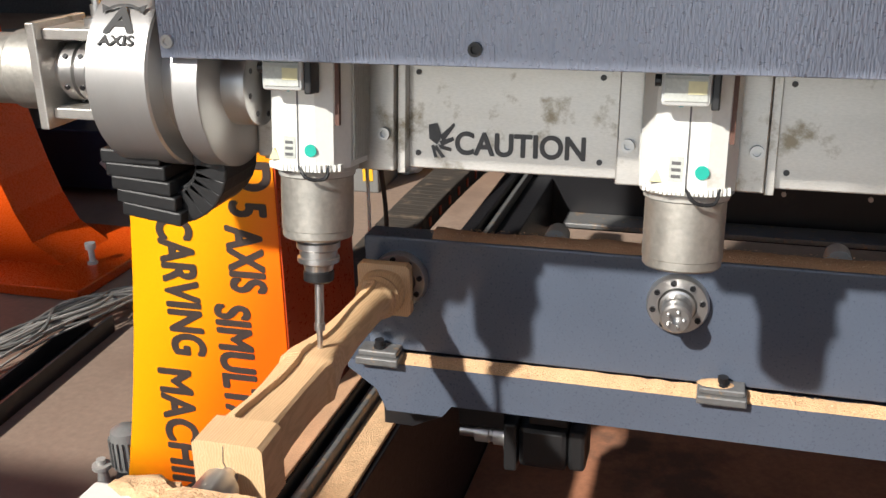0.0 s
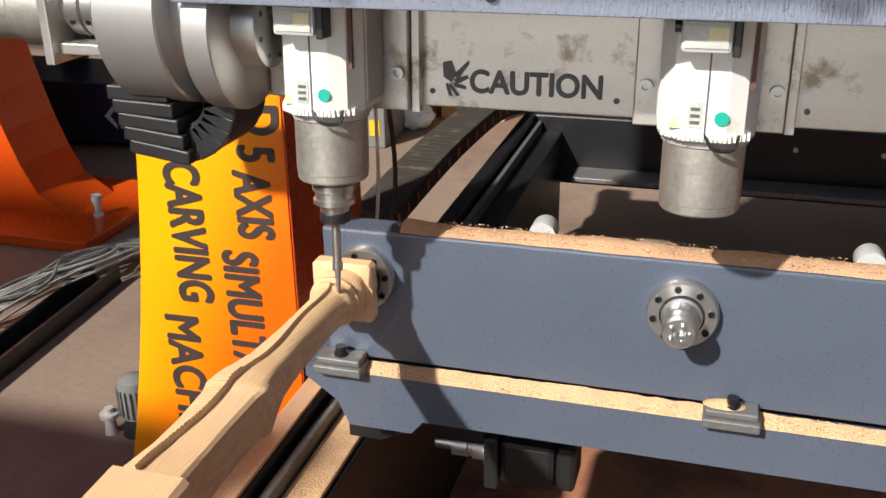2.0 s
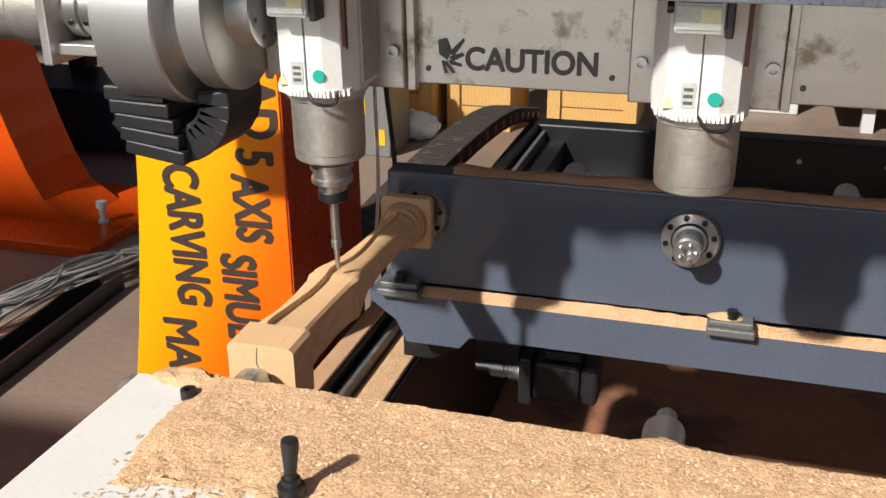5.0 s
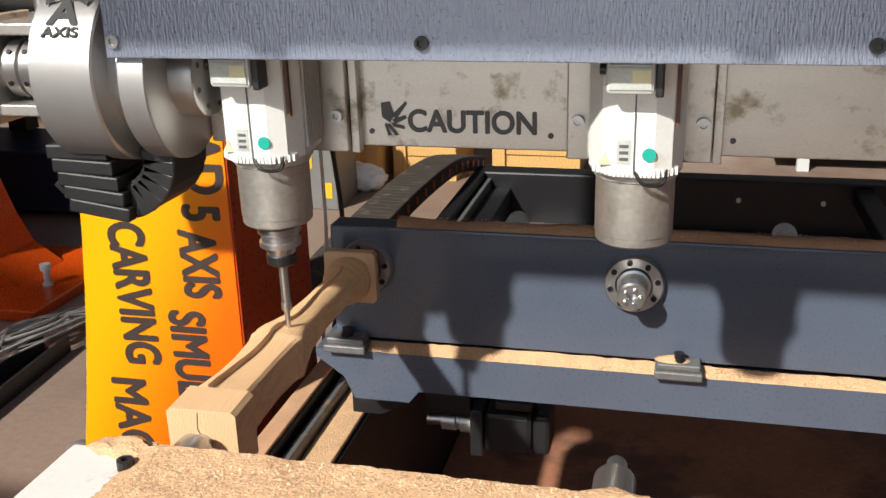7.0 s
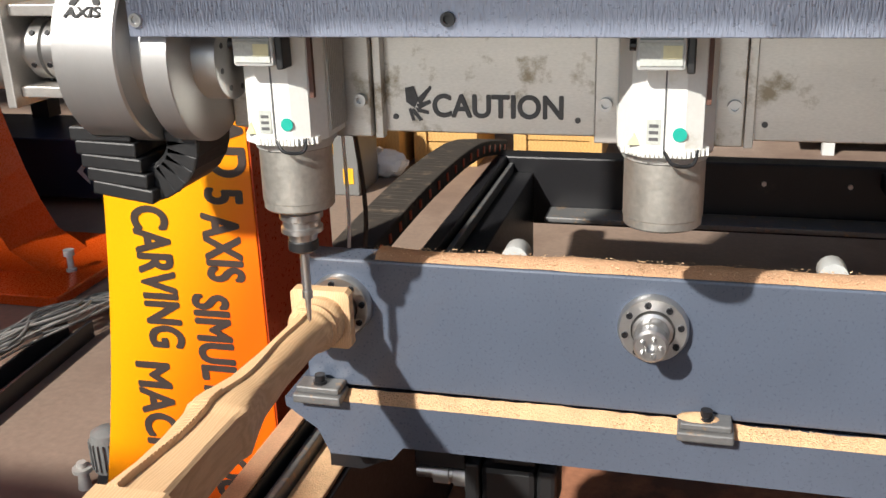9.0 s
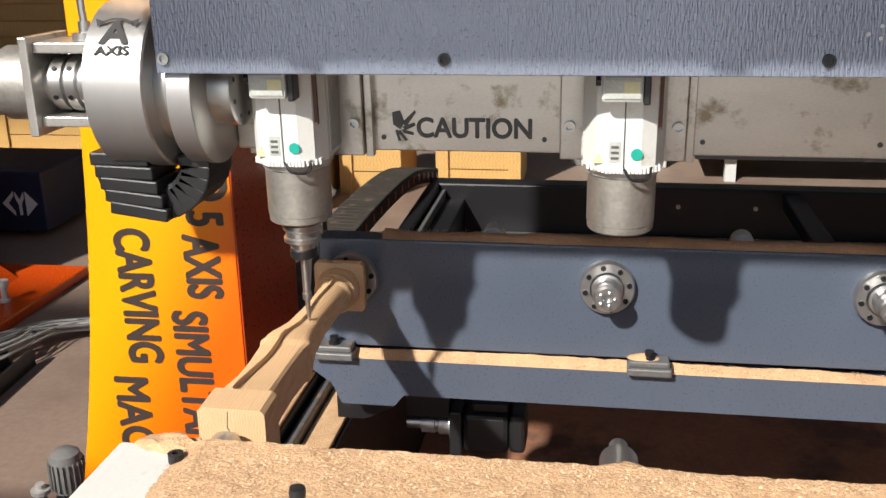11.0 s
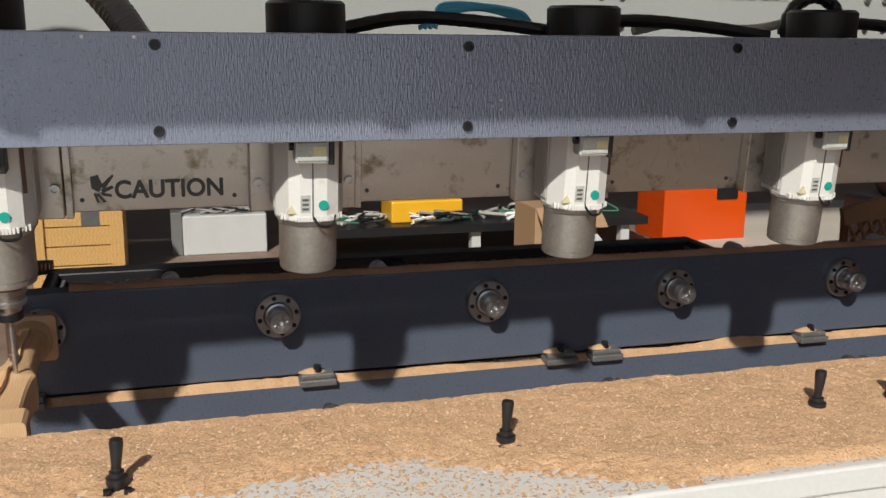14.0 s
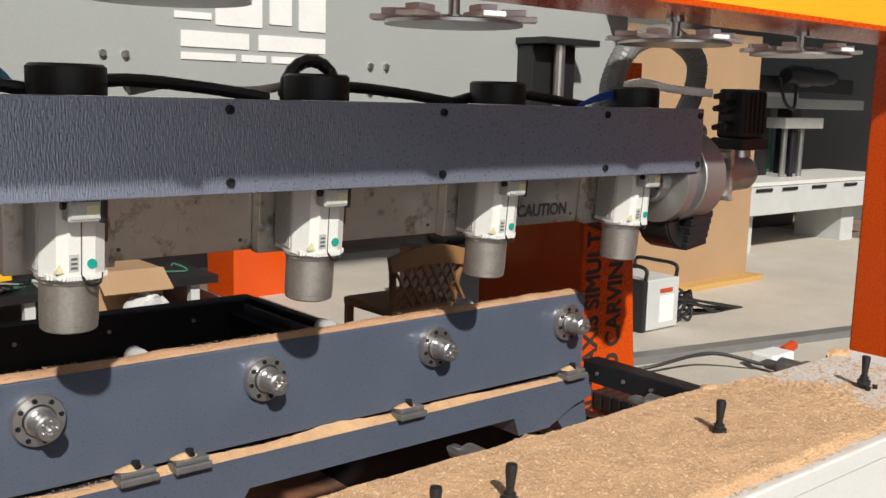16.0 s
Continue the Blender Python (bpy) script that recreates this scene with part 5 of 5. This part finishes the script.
    part("saw_table", boxes((9.2, 12.5, 3.6, 4.6, -0.5, -0.19), bevel=0.01), "grey", g, "pale grey table apron")
    part("saw_top", boxes((9.2, 12.5, 3.59, 4.6, -0.189, -0.15)), "table", g, "pale worn table top")
    for x in (9.4, 9.9, 10.5, 11.2):
        part("slot", boxes((x, x + 0.3, 3.585, 3.5895, -0.25, -0.215)), "dark", g)
    for x in (9.4, 11.6):
        part("leg", boxes((x, x + 0.3, 3.8, 4.4, FLOOR, -0.5)), "grey", g)
    for x, w in ((9.75, 0.16), (10.25, 0.3), (11.0, 0.2)):
        part("post", boxes((x, x + w, 4.2, 4.4, -0.15, 0.62), bevel=0.01), "dark", g, "dark steel post")
    for x in (9.95, 10.8, 11.35):
        part("panel", boxes((x, x + 0.22, 4.45, 4.5, -0.15, 0.5), bevel=0.004), "green", g, "pale green panel")
    part("bridge", boxes((9.0, 12.5, 4.1, 4.4, 0.62, 0.74), bevel=0.01), "fin", g, "grey cross arm")
    part("upper_bridge", boxes((8.8, 12.0, 4.0, 4.3, 0.8, 0.98), bevel=0.02), "dark", g, "black upper arm")
    part("head", lathe(bmesh.new(), (10.3, 3.9, 0.98), (11.3, 3.9, 0.98), [(0, 0.08), (0.1, 0.12), (0.45, 0.12), (0.47, 0.09), (0.8, 0.1), (1, 0.07)], 20), "black", g, "black motor head", True)
    for k, x in enumerate((10.45, 10.62, 10.8)):
        part("guide_rod", rod(bmesh.new(), (x, 3.95, -0.15), (x, 3.95, 0.4), 0.035, 12), ("steel", "dark", "steel")[k], g, "round guide rod", True)
    part("press_plate", boxes((10.3, 11.1, 3.85, 4.1, 0.4, 0.52), bevel=0.01), "fin", g, "grey press plate")
    part("cable", sweep(bmesh.new(), spline([(10.1, 3.85, 0.95), (10.15, 3.8, 0.7), (10.3, 3.78, 0.62), (10.4, 3.82, 0.8), (10.45, 3.85, 0.95)], 30), 0.018, 8), "black", g)
    far = thing("grey_machine", "pale grey machine cabinet standing at the back wall", "machine")
    part("cabinet", boxes((8.9, 9.6, 5.2, 5.8, FLOOR, 0.85), bevel=0.02), "grey", far, "pale grey sheet metal")
    part("top_rail", boxes((9.6, 13.0, 5.3, 5.6, 0.7, 0.9), bevel=0.02), "grey", far)
    part("machine_base", boxes((9.8, 12.6, 5.0, 5.6, FLOOR, -0.3), bevel=0.02), "dark", far, "dark machine base")
    k = thing("floor_rail", "low dark floor rail beside a pale concrete strip", "rail")
    part("rail", boxes((4.2, 12, 1.5, 1.62, FLOOR, FLOOR + 0.06), bevel=0.006), "hose", k, "grey steel floor rail").matrix_basis = pose(4.2, 1.5, 0, 0, 0, -12) @ pose(-4.2, -1.25, 0)
    part("kerb", boxes((4.2, 12, 0.5, 0.9495, FLOOR, FLOOR + 0.03)), "concrete", k)
    s = thing("junction_box", "small white junction box with red plug on the floor", "junction box")
    part("box_body", boxes((5.56, 5.8, 0.98, 1.13, FLOOR + 0.03, FLOOR + 0.12), bevel=0.012), "paper", s, "white plastic box")
    part("socket", rod(bmesh.new(), (5.62, 0.98, FLOOR + 0.07), (5.62, 0.95, FLOOR + 0.07), 0.025, 14), "darktube", s, "blue socket")
    part("plug", rod(bmesh.new(), (5.8, 1.06, FLOOR + 0.1), (5.9, 1.05, FLOOR + 0.13), 0.032, 14), "red", s, "red plug")
    part("flex", sweep(bmesh.new(), spline([(5.56, 1.05, FLOOR + 0.06), (5.3, 1.25, FLOOR + 0.12), (4.9, 1.4, FLOOR + 0.06), (4.6, 1.6, FLOOR + 0.02), (4.2, 1.9, FLOOR + 0.02)], 40), 0.011, 8), "black", s)


def dining_chair(x, y):
    c = thing("dining_chair", "brown wooden dining chair with carved lattice back", "chair")
    seat = FLOOR + 0.45
    for sx in (-0.2, 0.2):
        for sy in (-0.2, 0.2):
            part("leg", boxes((x + sx - 0.02, x + sx + 0.02, y + sy - 0.02, y + sy + 0.02, FLOOR, seat), bevel=0.004), "chair", c)
    part("seat", boxes((x - 0.23, x + 0.23, y - 0.23, y + 0.22, seat, seat + 0.05), bevel=0.015), "chair", c)
    for sx in (-1, 1):
        part("back_post", sweep(bmesh.new(), spline([(x + sx * 0.2, y - 0.2, seat), (x + sx * 0.22, y - 0.22, seat + 0.2), (x + sx * 0.26, y - 0.26, seat + 0.33)], 12), 0.02, 10), "chair", c)
    rail = bmesh.new()
    prism(rail, [(x - 0.28 + 0.56 * k / 12, seat + 0.33 + 0.05 * math.sin(math.pi * k / 12)) for k in range(13)] + [(x + 0.26 - 0.52 * k / 8, seat + 0.25 + 0.03 * math.sin(math.pi * k / 8)) for k in range(9)], y - 0.275, y - 0.245)
    part("top_rail", rail, "chair", c)
    for k in range(7):
        d = -0.18 + 0.06 * k
        for sl in (-1, 1):
            a, b = (x + d - sl * 0.07, y - 0.235 + 0.01 * sl, seat + 0.06), (x + d + sl * 0.07, y - 0.255 + 0.01 * sl, seat + 0.28)
            part("lattice_bar", sweep(bmesh.new(), [a, b], 0.008, 6), "chair", c)


def welder(x, y):
    w = thing("welding_machine", "grey box welding machine with black carry handles", "welder")
    part("case", boxes((x - 0.19, x + 0.16, y - 0.12, y + 0.3, FLOOR + 0.02, FLOOR + 0.38), bevel=0.012), "grey", w, "pale grey steel case")
    part("case_back", boxes((x - 0.24, x - 0.191, y - 0.12, y + 0.3, FLOOR + 0.02, FLOOR + 0.38), bevel=0.012), "black", w)
    part("front_label", boxes((x - 0.06, x + 0.1, y - 0.124, y - 0.1205, FLOOR + 0.07, FLOOR + 0.26)), "paper", w, "white data panel")
    part("red_bar", boxes((x - 0.06, x + 0.08, y - 0.124, y - 0.1205, FLOOR + 0.28, FLOOR + 0.31)), "red", w)
    for sx in (-0.2, 0.14):
        part("handle", sweep(bmesh.new(), spline([(x + sx, y - 0.1, FLOOR + 0.37), (x + sx, y - 0.09, FLOOR + 0.46), (x + sx, y + 0.1, FLOOR + 0.47), (x + sx, y + 0.26, FLOOR + 0.46), (x + sx, y + 0.27, FLOOR + 0.37)], 24), 0.014, 8), "black", w)
    for k in range(8):
        pts = [(x + 0.17, y + 0.05, FLOOR + 0.25)] + [(x + 0.3 + 0.25 * math.cos(a + k) * (0.5 + 0.06 * k), y + 0.05 + 0.12 * math.sin(a + k), FLOOR + 0.12 + 0.1 * math.sin(a * 2 + k)) for a in (0, 1, 2, 3, 4)] + [(x + 0.8 + 0.05 * k, y, FLOOR + 0.012)]
        part("lead", sweep(bmesh.new(), spline(pts, 44), 0.011, 7), "black", w, "coiled black welding lead")


hall()
gantry()
bed()
TABLE = work_table()
LEG = carved_leg()
HEAD = carriage()
BANK = bank()
tool_magazine()
left_machine()
back_things()


def motions():
    walk(TABLE, [(t, pose(0, ty, 0)) for t, ty, hz, a in MOVES])
    walk(LEG, [(t, pose(0, ty, 0)) for t, ty, hz, a in MOVES])
    walk(HEAD, [(t, pose(0, 0.008, HEAD_LIFT + hz)) for t, ty, hz, a in MOVES])
    back = pose(0, 0.456, -0.421)
    walk(BANK, [(t, pose(0, PIVOT_Y, PIVOT_Z + hz, a + TILT_ZERO) @ back) for t, ty, hz, a in MOVES])


motions()
